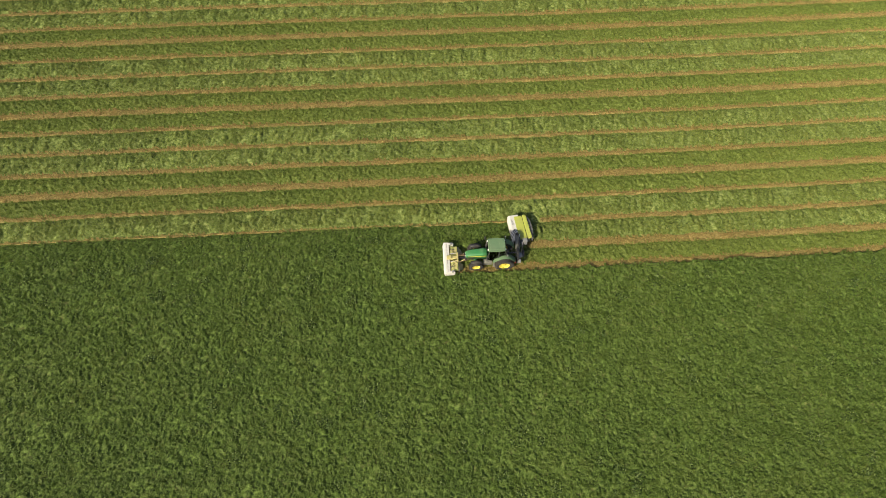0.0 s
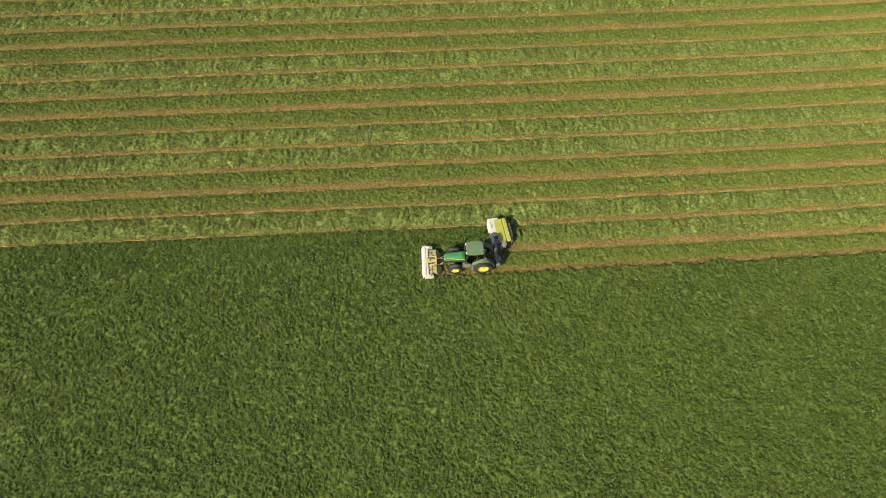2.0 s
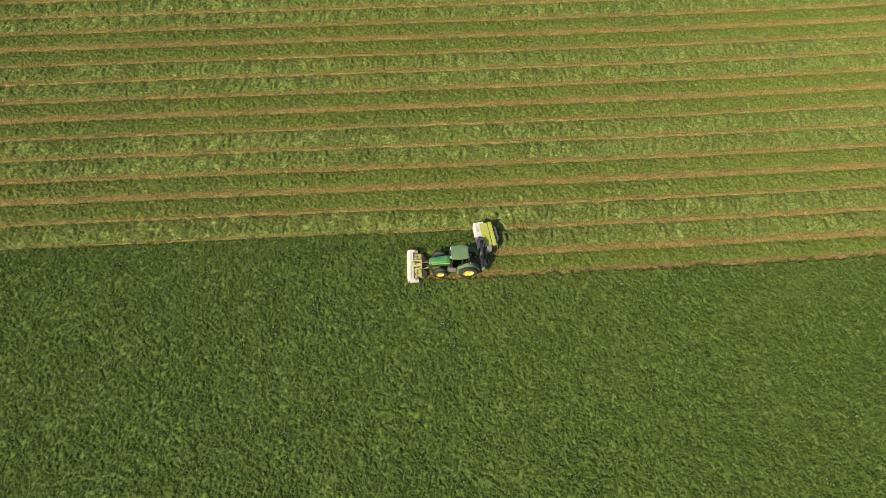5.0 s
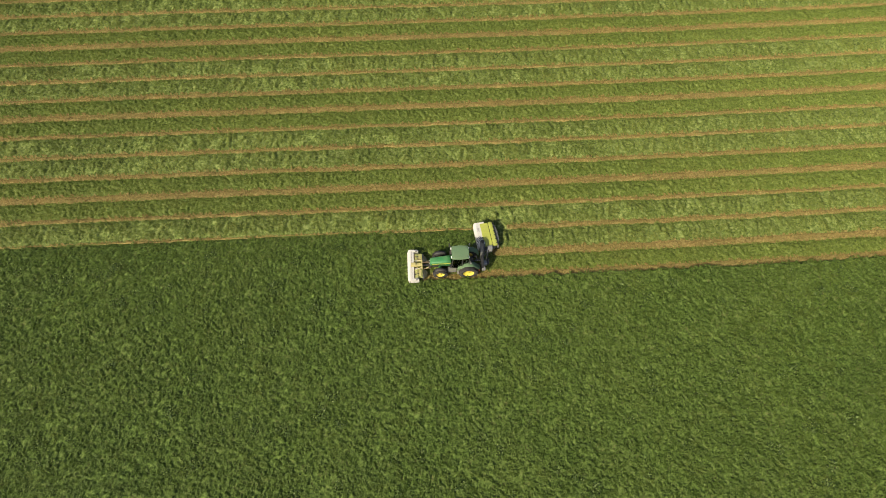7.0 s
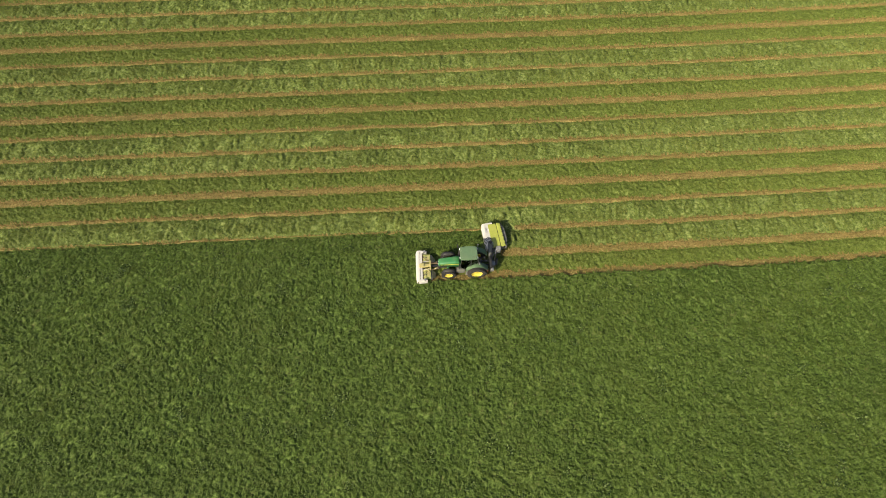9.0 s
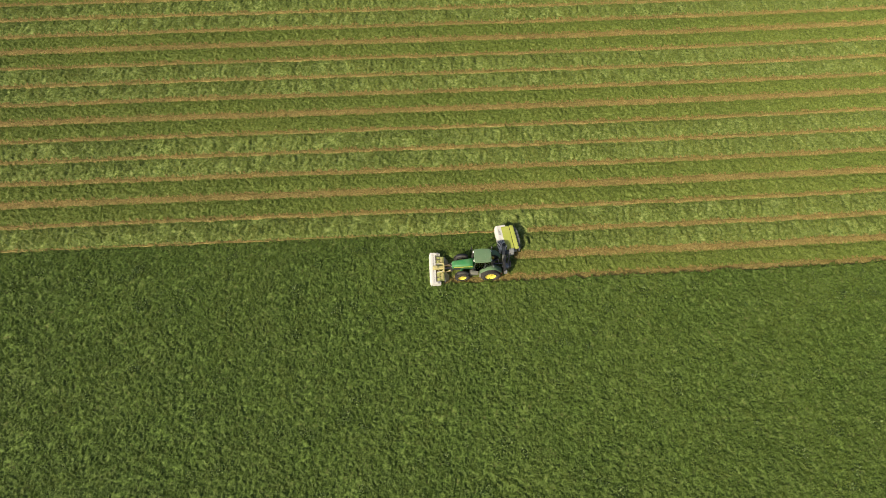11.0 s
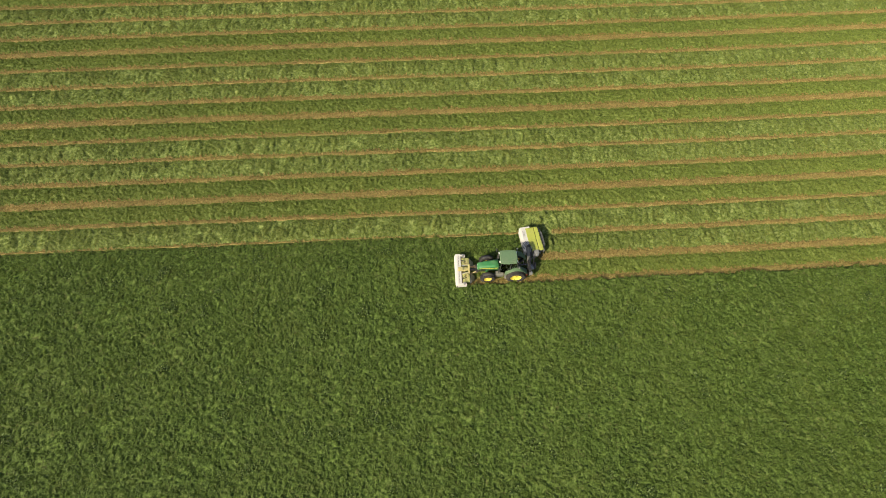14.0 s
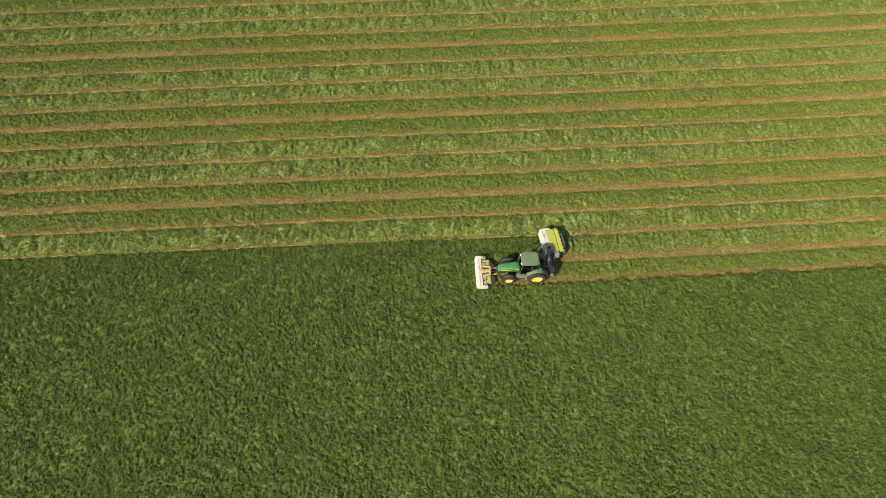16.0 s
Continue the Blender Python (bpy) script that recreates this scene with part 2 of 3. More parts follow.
def leaves(rng, x, y, z, length, width, lean, lean_way=None, spread=math.pi, over=None, rise=1.0):
    """Bent leaf blades: two triangles to a blade, rooted at x, y, z. lean: 0 upright, 1 lying. over: a surface on which they lie, rise: how loosely."""
    n = len(x)
    way = rng.uniform(-math.pi, math.pi, n) if lean_way is None else lean_way + rng.normal(0, spread, n)
    ln, wd = length * rng.uniform(0.6, 1.3, n), width * rng.uniform(0.6, 1.4, n)
    tilt = np.clip(lean + rng.normal(0, 0.18, n), 0.05, 1.0) * math.pi / 2
    dx, dy = np.cos(way), np.sin(way)
    px, py = -dy, dx
    out = np.empty((n, 4, 3))
    mid_r, mid_z = 0.5 * ln * np.sin(tilt * 0.75), 0.5 * ln * np.cos(tilt * 0.75)
    tip_r, tip_z = mid_r + 0.5 * ln * np.sin(np.minimum(tilt * 1.25, 1.75)), mid_z + 0.5 * ln * np.cos(np.minimum(tilt * 1.25, 1.75))
    out[:, 0] = np.stack([x, y, z], -1)
    out[:, 1] = np.stack([x + dx * mid_r + px * wd / 2, y + dy * mid_r + py * wd / 2, z + mid_z], -1)
    out[:, 2] = np.stack([x + dx * tip_r, y + dy * tip_r, z + tip_z], -1)
    out[:, 3] = np.stack([x + dx * mid_r - px * wd / 2, y + dy * mid_r - py * wd / 2, z + mid_z], -1)
    if over is not None:
        lift = rise * rng.uniform(0.2, 1.8, (n, 1)) * np.array([[-0.02, 0.04, 0.03, 0.04]])
        out[:, :, 2] = over(out[:, :, 0].ravel(), out[:, :, 1].ravel()).reshape(n, 4) + lift
    i = np.arange(n)[:, None] * 4
    return out.reshape(-1, 3), np.concatenate([i + [[0, 1, 3]], i + [[1, 2, 3]]], 1).reshape(-1, 3)


# ---- ground ----
X0, X1, Y_NEAR = -68.0, 60.0, -27.0
steps = np.concatenate([-np.geomspace(2500, 75, 14), np.linspace(-70, 70, 141), np.geomspace(75, 2500, 14)])
gx, gy = np.meshgrid(steps, steps)
gz = -0.03 + 0.05 * (fbm(gx * 0.4, gy * 0.4, 5) - 0.5)
ground = mesh_object("ground", np.stack([gx, gy, gz], -1).reshape(-1, 3), sheet(steps, steps), M_GROUND)
tagged(ground, "wide level hay field of short green and brown turf", "ground", kind="structure")

# ---- standing grass ----
FRONT_CUT, SIDE_CUT = -5.15, 1.55     # how far along x the two mowers have cut


def uncut(x, y):
    """True where the grass still stands."""
    wob = 0.20 * (value_noise(x * 0.9, y * 0.3, 31) - 0.5) + 0.22 * (value_noise(x * 3.1, y * 0.3, 32) - 0.5)
    e15, e14, e13 = row(15, x) - 0.36 + wob, row(14, x) + wob, row(13, x) - 0.24 + wob
    return (y < e15) | ((x < FRONT_CUT + wob) & (y <= e14)) | ((x < SIDE_CUT + wob * 2) & (y > e14) & (y < e13))


def edge_share(x, y):
    """How much of the grass is left standing close to the cut rows: beaten down at the very edge."""
    return np.clip(0.30 + (row(13, x) - 0.24 - y) / 4.0, 0.30, 1.0)


def crop_height(x, y):
    big = fbm(x * 0.22, y * 0.22, 3, 2)
    wx, wy = x + 0.9 * fbm(x * 0.9, y * 0.9, 51, 3), y + 0.9 * fbm(x * 0.9, y * 0.9, 57, 3)
    clump = np.abs(2 * value_noise(wx * 1.3 + 0.4 * wy, wy * 1.7 - 0.2 * wx, 8) - 1)
    tuft = np.abs(2 * value_noise(wx * 3.7 + 1.2 * wy, wy * 3.2 - 0.3 * wx, 9) - 1)
    small = value_noise(wx * 5.4 + 1.4 * wy, wy * 3.9, 14)
    kept = edge_share(x, y)
    return kept * (0.18 + 0.07 * big + 0.02 * clump + 0.06 * tuft + 0.12 * small)


def in_sight(x, y):
    """The part of the field that lies under the drone, with a margin."""
    return np.abs(x + 5) < 47 + 0.42 * (y + 25)


cell = 0.11
xs, ys = np.arange(X0, X1, cell), np.arange(Y_NEAR, 6.2, cell)
cx, cy = np.meshgrid(xs, ys)
stand = uncut(cx, cy)
cz = np.where(stand, crop_height(cx, cy), -0.06)
quads = sheet(xs, ys)
quads = quads[stand.ravel()[quads].any(1) & in_sight(cx.ravel()[quads[:, 0]], cy.ravel()[quads[:, 0]])]
used, back = np.unique(quads, return_inverse=True)
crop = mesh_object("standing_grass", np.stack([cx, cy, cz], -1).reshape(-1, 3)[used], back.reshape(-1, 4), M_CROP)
tagged(crop, "dense dark green meadow grass still standing uncut", "grass", kind="stuff")
rng = np.random.default_rng(11)


def tufts(rng, count, per, x0, x1, y0, y1, length, width, test):
    """Standing grass in tufts: every tuft's blades lean much the same way."""
    tx, ty = rng.uniform(x0, x1, count), rng.uniform(y0, y1, count)
    ok = test(tx, ty)
    tx, ty = tx[ok], ty[ok]
    way = 0.9 + 2.6 * (fbm(tx * 0.35, ty * 0.35, 41, 2) - 0.5) + rng.normal(0, 0.75, len(tx))
    bx, by = np.repeat(tx, per) + rng.normal(0, 0.06, len(tx) * per), np.repeat(ty, per) + rng.normal(0, 0.06, len(tx) * per)
    return leaves(rng, bx, by, crop_height(bx, by) - 0.035, length, width, 0.80, np.repeat(way, per), 0.35, crop_height, 2.4)


v, q = tufts(rng, 92000, 4, X0, X1, Y_NEAR, 6.0, 0.24, 0.090, lambda x, y: uncut(x, y) & in_sight(x, y))
blades = mesh_object("grass_blades", v, q, M_CROP_BLADE, crop)
# the same grass further out, in a wider mesh
fx, fy = np.arange(-190, 180, 0.9), np.arange(-130, Y_NEAR + 0.9, 0.9)
ox, oy = np.meshgrid(fx, fy)
quads = sheet(fx, fy)
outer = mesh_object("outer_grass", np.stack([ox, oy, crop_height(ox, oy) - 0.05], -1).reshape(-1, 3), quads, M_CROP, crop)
tagged(outer, "dark green grass further out", kind="stuff")
v, q = tufts(rng, 9000, 4, -50, 40, -40, Y_NEAR + 0.8, 0.40, 0.085, lambda x, y: y < Y_NEAR + 0.8)
tagged(mesh_object("outer_blades", v, q, M_CROP_BLADE, crop), "long bent leaf blades further out", kind="stuff")
tagged(blades, "long bent leaf blades", kind="stuff")


# ---- mown swaths and the dry lines between them ----
WIDE, MEDIUM, THIN = 0.46, 0.31, 0.25


def line_half(k):
    """Mean half width of the k-th dry line."""
    return {15: 0.36, 14: 0.46, 13: 0.27}.get(k, {3: WIDE, 2: MEDIUM, 0: MEDIUM * 0.8, 1: THIN}[k % 4])


def reach(k):
    """Half the length to which a row is laid out, wider for the far ones."""
    return 52 + 0.42 * (float(row(k, 0.0)) + 25)


def swath(k, coarse, x_from):
    """The mown grass between the dry lines k (far side) and k + 1 (near side)."""
    rng = np.random.default_rng(500 + k)
    x_from, x_to = max(x_from, -5 - reach(k)), -5 + reach(k)
    xs = np.arange(x_from, x_to, 0.15)
    vs = np.linspace(0, 1, 19)
    gx, gv = np.meshgrid(xs, vs)
    near, far = row(k + 1, gx), row(k, gx)

    def heap(x, y):
        wx = x + 0.7 * value_noise(x * 0.9, y * 0.9, 61 + k)
        return value_noise(wx * 2.9 - 0.6 * y, y * 0.9 + 0.3 * wx, 60 + k)

    def height(x, v, y):
        room = np.minimum(v * 2.5 - line_half(k + 1) * 0.8, (1 - v) * 2.5 - line_half(k) * 0.8)
        room = room + 0.24 * (value_noise(x * 4.6 + 1.5 * y, y * 1.2, 66 + k) - 0.5)
        edge = 0.55 * np.clip(room / 0.34, 0, 1) + 0.45 * np.clip(room / 0.8, 0, 1) * np.clip((x - x_from) / (0.5 if k == 13 else 1.5), 0.1, 1)
        edge = edge * (1 + (0.9 * np.exp(-((x - x_from) / 1.4) ** 2) if k == 13 else 0))
        if coarse:
            return edge * (0.03 + 0.19 * np.clip(heap(x, y) - 0.2, 0, 1) + 0.15 * value_noise(x * 5.0, y * 4.4, 63 + k)) - 0.01
        return edge * (0.03 + 0.04 * value_noise(x * 2.6 + y, y * 2.4, 90 + k) + 0.17 * value_noise(x * 4.8, y * 4.2, 91 + k)) - 0.01

    gyy = near + (far - near) * gv
    ob = mesh_object("mown_swath", np.stack([gx, gyy, height(gx, gv, gyy)], -1).reshape(-1, 3), sheet(xs, vs), M_COARSE if coarse else M_SMOOTH)
    n = int((x_to - x_from) * (190 if coarse else 195))
    x, v = rng.uniform(x_from, x_to, n), rng.uniform(line_half(k + 1) * 0.27, 1 - line_half(k) * 0.27, n)
    a, b = row(k + 1, x), row(k, x)
    y = a + (b - a) * v

    def top(x, y):
        near, far = row(k + 1, x), row(k, x)
        return height(x, np.clip((y - near) / (far - near), 0, 1), y)

    if coarse:
        ok = heap(x, y) > rng.uniform(0.05, 0.75, n)
        x, v, y = x[ok], v[ok], y[ok]
        vv, qq = leaves(rng, x, y, height(x, v, y) - 0.01, 0.30, 0.100, 0.86, 1.9, 0.9, top, 1.8)
    else:
        vv, qq = leaves(rng, x, y, height(x, v, y) - 0.01, 0.23, 0.090, 0.84, 2.2, 0.8, top, 1.8)
    clip = mesh_object("cut_blades", vv, qq, M_COARSE_BLADE if coarse else M_SMOOTH_BLADE, ob)
    tagged(clip, "loose cut leaf blades", kind="stuff")
    return tagged(ob, "lumpy swath of freshly cut light green grass" if coarse else "even swath of short mown green grass", "mown grass", "mown swaths", "stuff")


def dry_line(k, width, x_from, x_to, label, density=180):
    """A narrow pale line of stubble and dry stalks along the k-th row."""
    rng = np.random.default_rng(800 + k)
    x_from, x_to = max(x_from, -5 - reach(k)), min(x_to, -5 + reach(k))
    xs = np.arange(x_from, x_to, 0.15)
    broken = width < 0.14
    vs = np.linspace(-1, 1, 8)
    gx, gv = np.meshgrid(xs, vs)

    def half(x):
        gaps = np.clip(value_noise(x * 0.16, x * 0, 72 + k) * 2.6 - 0.9 + 0.8 * (value_noise(x * 0.9, x * 0, 73 + k) - 0.5), 0.04, 1.2) if broken else 1.0
        return gaps * width * (0.62 + 0.20 * value_noise(x * 0.35, x * 0, 70 + k) + 0.34 * value_noise(x * 2.3, x * 0, 71 + k))

    wob = 0.14 * (value_noise(gx * 0.5, gx * 0, 77 + k) - 0.5) + 0.10 * (value_noise(gx * 1.8, gx * 0, 78 + k) - 0.5)
    gyy = row(k, gx) + wob + gv * half(gx)
    gz = (0.05 if broken else 0.055) * (1 - gv ** 2) + 0.06 * fbm(gx * 3.2, gyy * 3.2, 79 + k, 2) - 0.012
    ob = mesh_object("dry_line", np.stack([gx, gyy, gz], -1).reshape(-1, 3), sheet(xs, vs), M_STRAW)
    n = int((x_to - x_from) * density * width)
    x = rng.uniform(x_from, x_to, n)
    v = np.clip(rng.normal(0, 0.5, n), -1.1, 1.1)
    y = row(k, x) + v * half(x)
    vv, qq = leaves(rng, x, y, np.full(n, 0.06), 0.22, 0.040, 0.80, 2.2, 0.6)
    # sheaves raked out over the green on both sides, like the teeth of a comb
    per = 4
    side = np.repeat(rng.choice([-1.0, 1.0, 1.0], int((x_to - x_from) * (1.2 if broken else 3.6))), per)
    x = np.repeat(rng.uniform(x_from, x_to, len(side) // per), per) + rng.normal(0, 0.045, len(side))
    y = row(k, x) + side * half(x) * rng.uniform(0.75, 1.0, len(side)) - 0.06
    fv, fq = leaves(rng, x, y, np.full(len(x), 0.10), 0.34, 0.065, 0.74, 2.15, 0.22)
    vv, qq = np.concatenate([vv, fv]), np.concatenate([qq, fq + len(vv)])
    straw = mesh_object("dry_stalks", vv, qq, M_STRAW_BLADE, ob)
    tagged(straw, "pale dry stalks", kind="stuff")
    return tagged(ob, label, "stubble", "dry lines between swaths", "stuff")


for k in range(-2, 15):
    coarse = k % 4 in (0, 1)
    swath(k, coarse, {13: SIDE_CUT + 1.75, 14: FRONT_CUT + 0.4}.get(k, X0 - 10))
for k in range(-2, 13):
    w = line_half(k)
    dry_line(k, w, X0 - 10, X1 + 8, "broad pale tan line of dry stubble between swaths" if w == WIDE else "narrow pale tan line of dry stubble between swaths")
dry_line(13, 0.095, X0 - 10, SIDE_CUT + 0.6, "thin tan line of stubble along the uncut grass", 260)
dry_line(13, 0.29, SIDE_CUT + 2.7, X1 + 8, "narrow pale tan line of dry stubble behind the mower")
dry_line(14, 0.46, SIDE_CUT + 1.0, X1 + 8, "broad tan line of stubble behind the tractor")
dry_line(15, 0.36, FRONT_CUT + 0.6, X1 + 8, "tan wheel line of stubble along the uncut grass")


# ---- building tools ----
def part(name, bm, mat, parent=None, label="", smooth=False):
    me = bpy.data.meshes.new(name)
    bmesh.ops.recalc_face_normals(bm, faces=bm.faces)
    bm.to_mesh(me)
    bm.free()
    me.materials.append(mat)
    if smooth:
        me.polygons.foreach_set("use_smooth", [True] * len(me.polygons))
    ob = new(name, me)
    if parent is not None:
        ob.parent = parent
    if label:
        tagged(ob, label)
    return ob


def box(bm, x0, x1, y0, y1, z0, z1, bevel=0.03, segments=2, m=None):
    got = bmesh.ops.create_cube(bm, size=1)["verts"]
    place = Matrix.Translation(((x0 + x1) / 2, (y0 + y1) / 2, (z0 + z1) / 2)) @ Matrix.Diagonal((x1 - x0, y1 - y0, z1 - z0, 1))
    bmesh.ops.transform(bm, matrix=(m or Matrix()) @ place, verts=got)
    if bevel:
        edges = list({e for v in got for e in v.link_edges})
        bmesh.ops.bevel(bm, geom=edges, offset=bevel, segments=segments, affect="EDGES", profile=0.6)
    return bm


def a_box(*args, **kw):
    return box(bmesh.new(), *args, **kw)


def rod(bm, a, b, r, sides=10, r2=None):
    a, b = Vector(a), Vector(b)
    got = bmesh.ops.create_cone(bm, cap_ends=True, segments=sides, radius1=r, radius2=r if r2 is None else r2, depth=(b - a).length)["verts"]
    turn = (b - a).to_track_quat("Z", "Y").to_matrix().to_4x4()
    bmesh.ops.transform(bm, matrix=Matrix.Translation((a + b) / 2) @ turn, verts=got)
    return bm


def a_rod(*args, **kw):
    return rod(bmesh.new(), *args, **kw)


def hose(points, r, sides=6):
    bm = bmesh.new()
    for a, b in zip(points, points[1:]):
        rod(bm, a, b, r, sides)
    return bm


def spin(bm, profile, steps, centre, axis_y=1):
    """A ring turned about the y axis; profile: (radius, y) pairs, closed."""
    rings = []
    for s in range(steps):
        a = 2 * math.pi * s / steps
        rings.append([bm.verts.new((centre[0] + r * math.cos(a), centre[1] + y * axis_y, centre[2] + r * math.sin(a))) for r, y in profile])
    for s in range(steps):
        p, q = rings[s], rings[(s + 1) % steps]
        for i in range(len(profile)):
            j = (i + 1) % len(profile)
            bm.faces.new((p[i], p[j], q[j], q[i]))
    return bm


def loft(bm, sections, cap=True):
    """Skin over a row of sections with equal numbers of points."""
    rings = [[bm.verts.new(p) for p in s] for s in sections]
    for p, q in zip(rings, rings[1:]):
        for i in range(len(p)):
            j = (i + 1) % len(p)
            bm.faces.new((p[i], p[j], q[j], q[i]))
    if cap:
        bm.faces.new(rings[0])
        bm.faces.new(rings[-1])
    return bm


def slab(points, z0, z1, bevel=0.03):
    """An upright slab over a plan outline."""
    bm = bmesh.new()
    n = len(points)
    lo = [bm.verts.new((x, y, z0)) for x, y in points]
    hi = [bm.verts.new((x, y, z1)) for x, y in points]
    bm.faces.new(lo)
    bm.faces.new(hi)
    for i in range(n):
        bm.faces.new((lo[i], lo[(i + 1) % n], hi[(i + 1) % n], hi[i]))
    if bevel:
        bmesh.ops.bevel(bm, geom=list(bm.edges), offset=bevel, segments=2, affect="EDGES", profile=0.6)
    return bm


# ---- tractor: rear axle over the origin, nose towards -x ----
tractor = new("tractor")
tractor.location = (0, 0.20, 0)
tagged(tractor, "green farm tractor with yellow wheel rims mowing grass", "tractor", kind="thing")


def wheel(x, side, y, radius, width, rim_r, lugs):
    c = (x, side * y, radius - 0.02)
    hw = width / 2
    hub = a_rod((x, side * (y - 0.16), c[2]), (x, side * (y + 0.10), c[2]), rim_r * 0.42, 20)
    rod(hub, (x, side * (y + 0.10), c[2]), (x, side * (y + 0.17), c[2]), rim_r * 0.24, 14)
    for i in range(8):
        a = 2 * math.pi * i / 8
        px, pz = x + rim_r * 0.33 * math.cos(a), c[2] + rim_r * 0.33 * math.sin(a)
        rod(hub, (px, side * (y + 0.09), pz), (px, side * (y + 0.13), pz), 0.022, 6)
    w = part("wheel", hub, M_YELLOW, tractor, "yellow wheel hub with bolts")
    bm = bmesh.new()
    spin(bm, [(rim_r * 1.03, hw * 0.78), (rim_r * 0.99, hw * 0.80), (rim_r * 0.90, hw * 0.45), (rim_r * 0.55, hw * 0.22), (rim_r * 0.30, hw * 0.30),
              (rim_r * 0.30, hw * 0.10), (rim_r * 0.86, -hw * 0.1), (rim_r * 0.94, -hw * 0.78), (rim_r * 1.03, -hw * 0.78)], 36, c, side)
    part("rim", bm, M_YELLOW, w, "dished yellow steel rim", True)
    bm = bmesh.new()
    r0 = rim_r
    body = radius - 0.055
    spin(bm, [(r0 * 0.98, hw * 0.72), (r0 * 1.10, hw * 0.94), ((r0 + body) / 2, hw), (body - 0.06, hw * 0.94), (body, hw * 0.80), (body + 0.012, 0),
              (body, -hw * 0.80), (body - 0.06, -hw * 0.94), ((r0 + body) / 2, -hw), (r0 * 1.10, -hw * 0.94), (r0 * 0.98, -hw * 0.72)], 48, c, side)
    for i in range(lugs):
        for s in (-1, 1):
            a = 2 * math.pi * (i + (0.5 if s > 0 else 0)) / lugs
            got = bmesh.ops.create_cube(bm, size=1)["verts"]
            lug = (Matrix.Translation(c) @ Matrix.Rotation(-a, 4, "Y") @ Matrix.Translation((body + 0.02, s * hw * 0.47, 0))
                   @ Matrix.Rotation(s * radians(42), 4, "X") @ Matrix.Diagonal((0.075, hw * 1.22, 0.055, 1)))
            bmesh.ops.transform(bm, matrix=lug, verts=got)
    part("tyre", bm, M_RUBBER, w, "black rubber tyre with deep muddy lugs")
    return w


for side in (-1, 1):
    wheel(0.0, side, 0.95, 0.91, 0.58, 0.52, 20)
    wheel(-2.66, side, 0.93, 0.69, 0.46, 0.375, 18)

# frame, axles, engine block
bm = a_box(-3.55, 0.35, -0.24, 0.24, 0.62, 1.02, bevel=0.05)
part("chassis", bm, M_BLACK, tractor)
bm = a_rod((0, -0.8, 0.91), (0, 0.8, 0.91), 0.16, 14)
part("rear_axle", bm, M_GREEN, tractor)
bm = a_rod((-2.66, -0.78, 0.67), (-2.66, 0.78, 0.67), 0.11, 12)
box(bm, -2.84, -2.48, -0.25, 0.25, 0.5, 0.86, bevel=0.05)
part("front_axle", bm, M_GREEN, tractor)
bm = a_box(-3.45, -1.7, -0.33, 0.33, 0.95, 1.40, bevel=0.05)
part("engine_block", bm, M_BLACK, tractor, "dark engine block below the bonnet")


# bonnet: rounded section that tapers and drops to the nose
def bonnet_section(x, half, top, low, crown):
    pts = []
    for i in range(13):
        a = math.pi * i / 12
        cx = math.copysign(abs(math.cos(a)) ** 0.45, math.cos(a))
        pts.append((x, half * cx, low + (top - low) * (0.72 + 0.28 * math.sin(a) ** 0.8) + crown * math.sin(a)))
    pts += [(x, -half * 1.0, low), (x, half * 1.0, low)]
    return pts


bm = loft(bmesh.new(), [bonnet_section(-3.62, 0.19, 1.46, 1.10, 0.0), bonnet_section(-3.58, 0.28, 1.55, 1.02, 0.01), bonnet_section(-3.35, 0.335, 1.64, 1.02, 0.02),
                        bonnet_section(-2.70, 0.37, 1.74, 1.10, 0.03), bonnet_section(-2.10, 0.395, 1.82, 1.15, 0.03), bonnet_section(-1.66, 0.415, 1.86, 1.15, 0.03)])
bonnet = part("bonnet", bm, M_GREEN, tractor, "glossy green bonnet", True)
for s in (-1, 1):
    spine = [(-3.40, 0.325, 1.385), (-2.70, 0.371, 1.480), (-2.10, 0.397, 1.555), (-1.70, 0.414, 1.590)]
    strip = loft(bmesh.new(), [[(x, s * (h - 0.02), z), (x, s * (h + 0.016), z), (x, s * (h + 0.010), z + 0.062), (x, s * (h - 0.02), z + 0.062)] for x, h, z in spine])
    part("bonnet_stripe", strip, M_YELLOW, bonnet, "yellow stripe")
    flank = loft(bmesh.new(), [[(x, s * (h - 0.02), 1.16), (x, s * (h + 0.010), 1.16), (x, s * (h + 0.010), z - 0.004), (x, s * (h - 0.02), z - 0.004)] for x, h, z in spine])
    part("side_panel", flank, M_PANEL, bonnet, "darker green side panel")
    grille = bmesh.new()
    for i in range(6):
        box(grille, -3.30 + i * 0.09, -3.24 + i * 0.09, s * (0.341 + i * 0.0063) - 0.02, s * (0.341 + i * 0.0063) + 0.02, 1.14, 1.36, bevel=0.006)
    part("side_grille", grille, M_BLACK, bonnet, "black side grille")
    lamp = a_rod((-3.63, s * 0.15, 1.30), (-3.57, s * 0.15, 1.30), 0.075, 14)
    part("headlight", lamp, M_LAMP, bonnet, "round clear headlight")
bm = a_box(-3.66, -3.58, -0.22, 0.22, 0.98, 1.24, bevel=0.02)
part("front_grille", bm, M_BLACK, bonnet, "black front grille")
bm = a_rod((-1.62, 0.62, 1.2), (-1.62, 0.62, 2.55), 0.065, 14)
rod(bm, (-1.62, 0.62, 2.55), (-1.52, 0.64, 2.78), 0.055, 14)
part("exhaust_stack", bm, M_BLACK, tractor, "upright black exhaust pipe")
bm = a_rod((-1.62, 0.62, 1.35), (-1.62, 0.62, 2.1), 0.11, 14)
part("exhaust_shield", bm, M_BLACK, tractor)

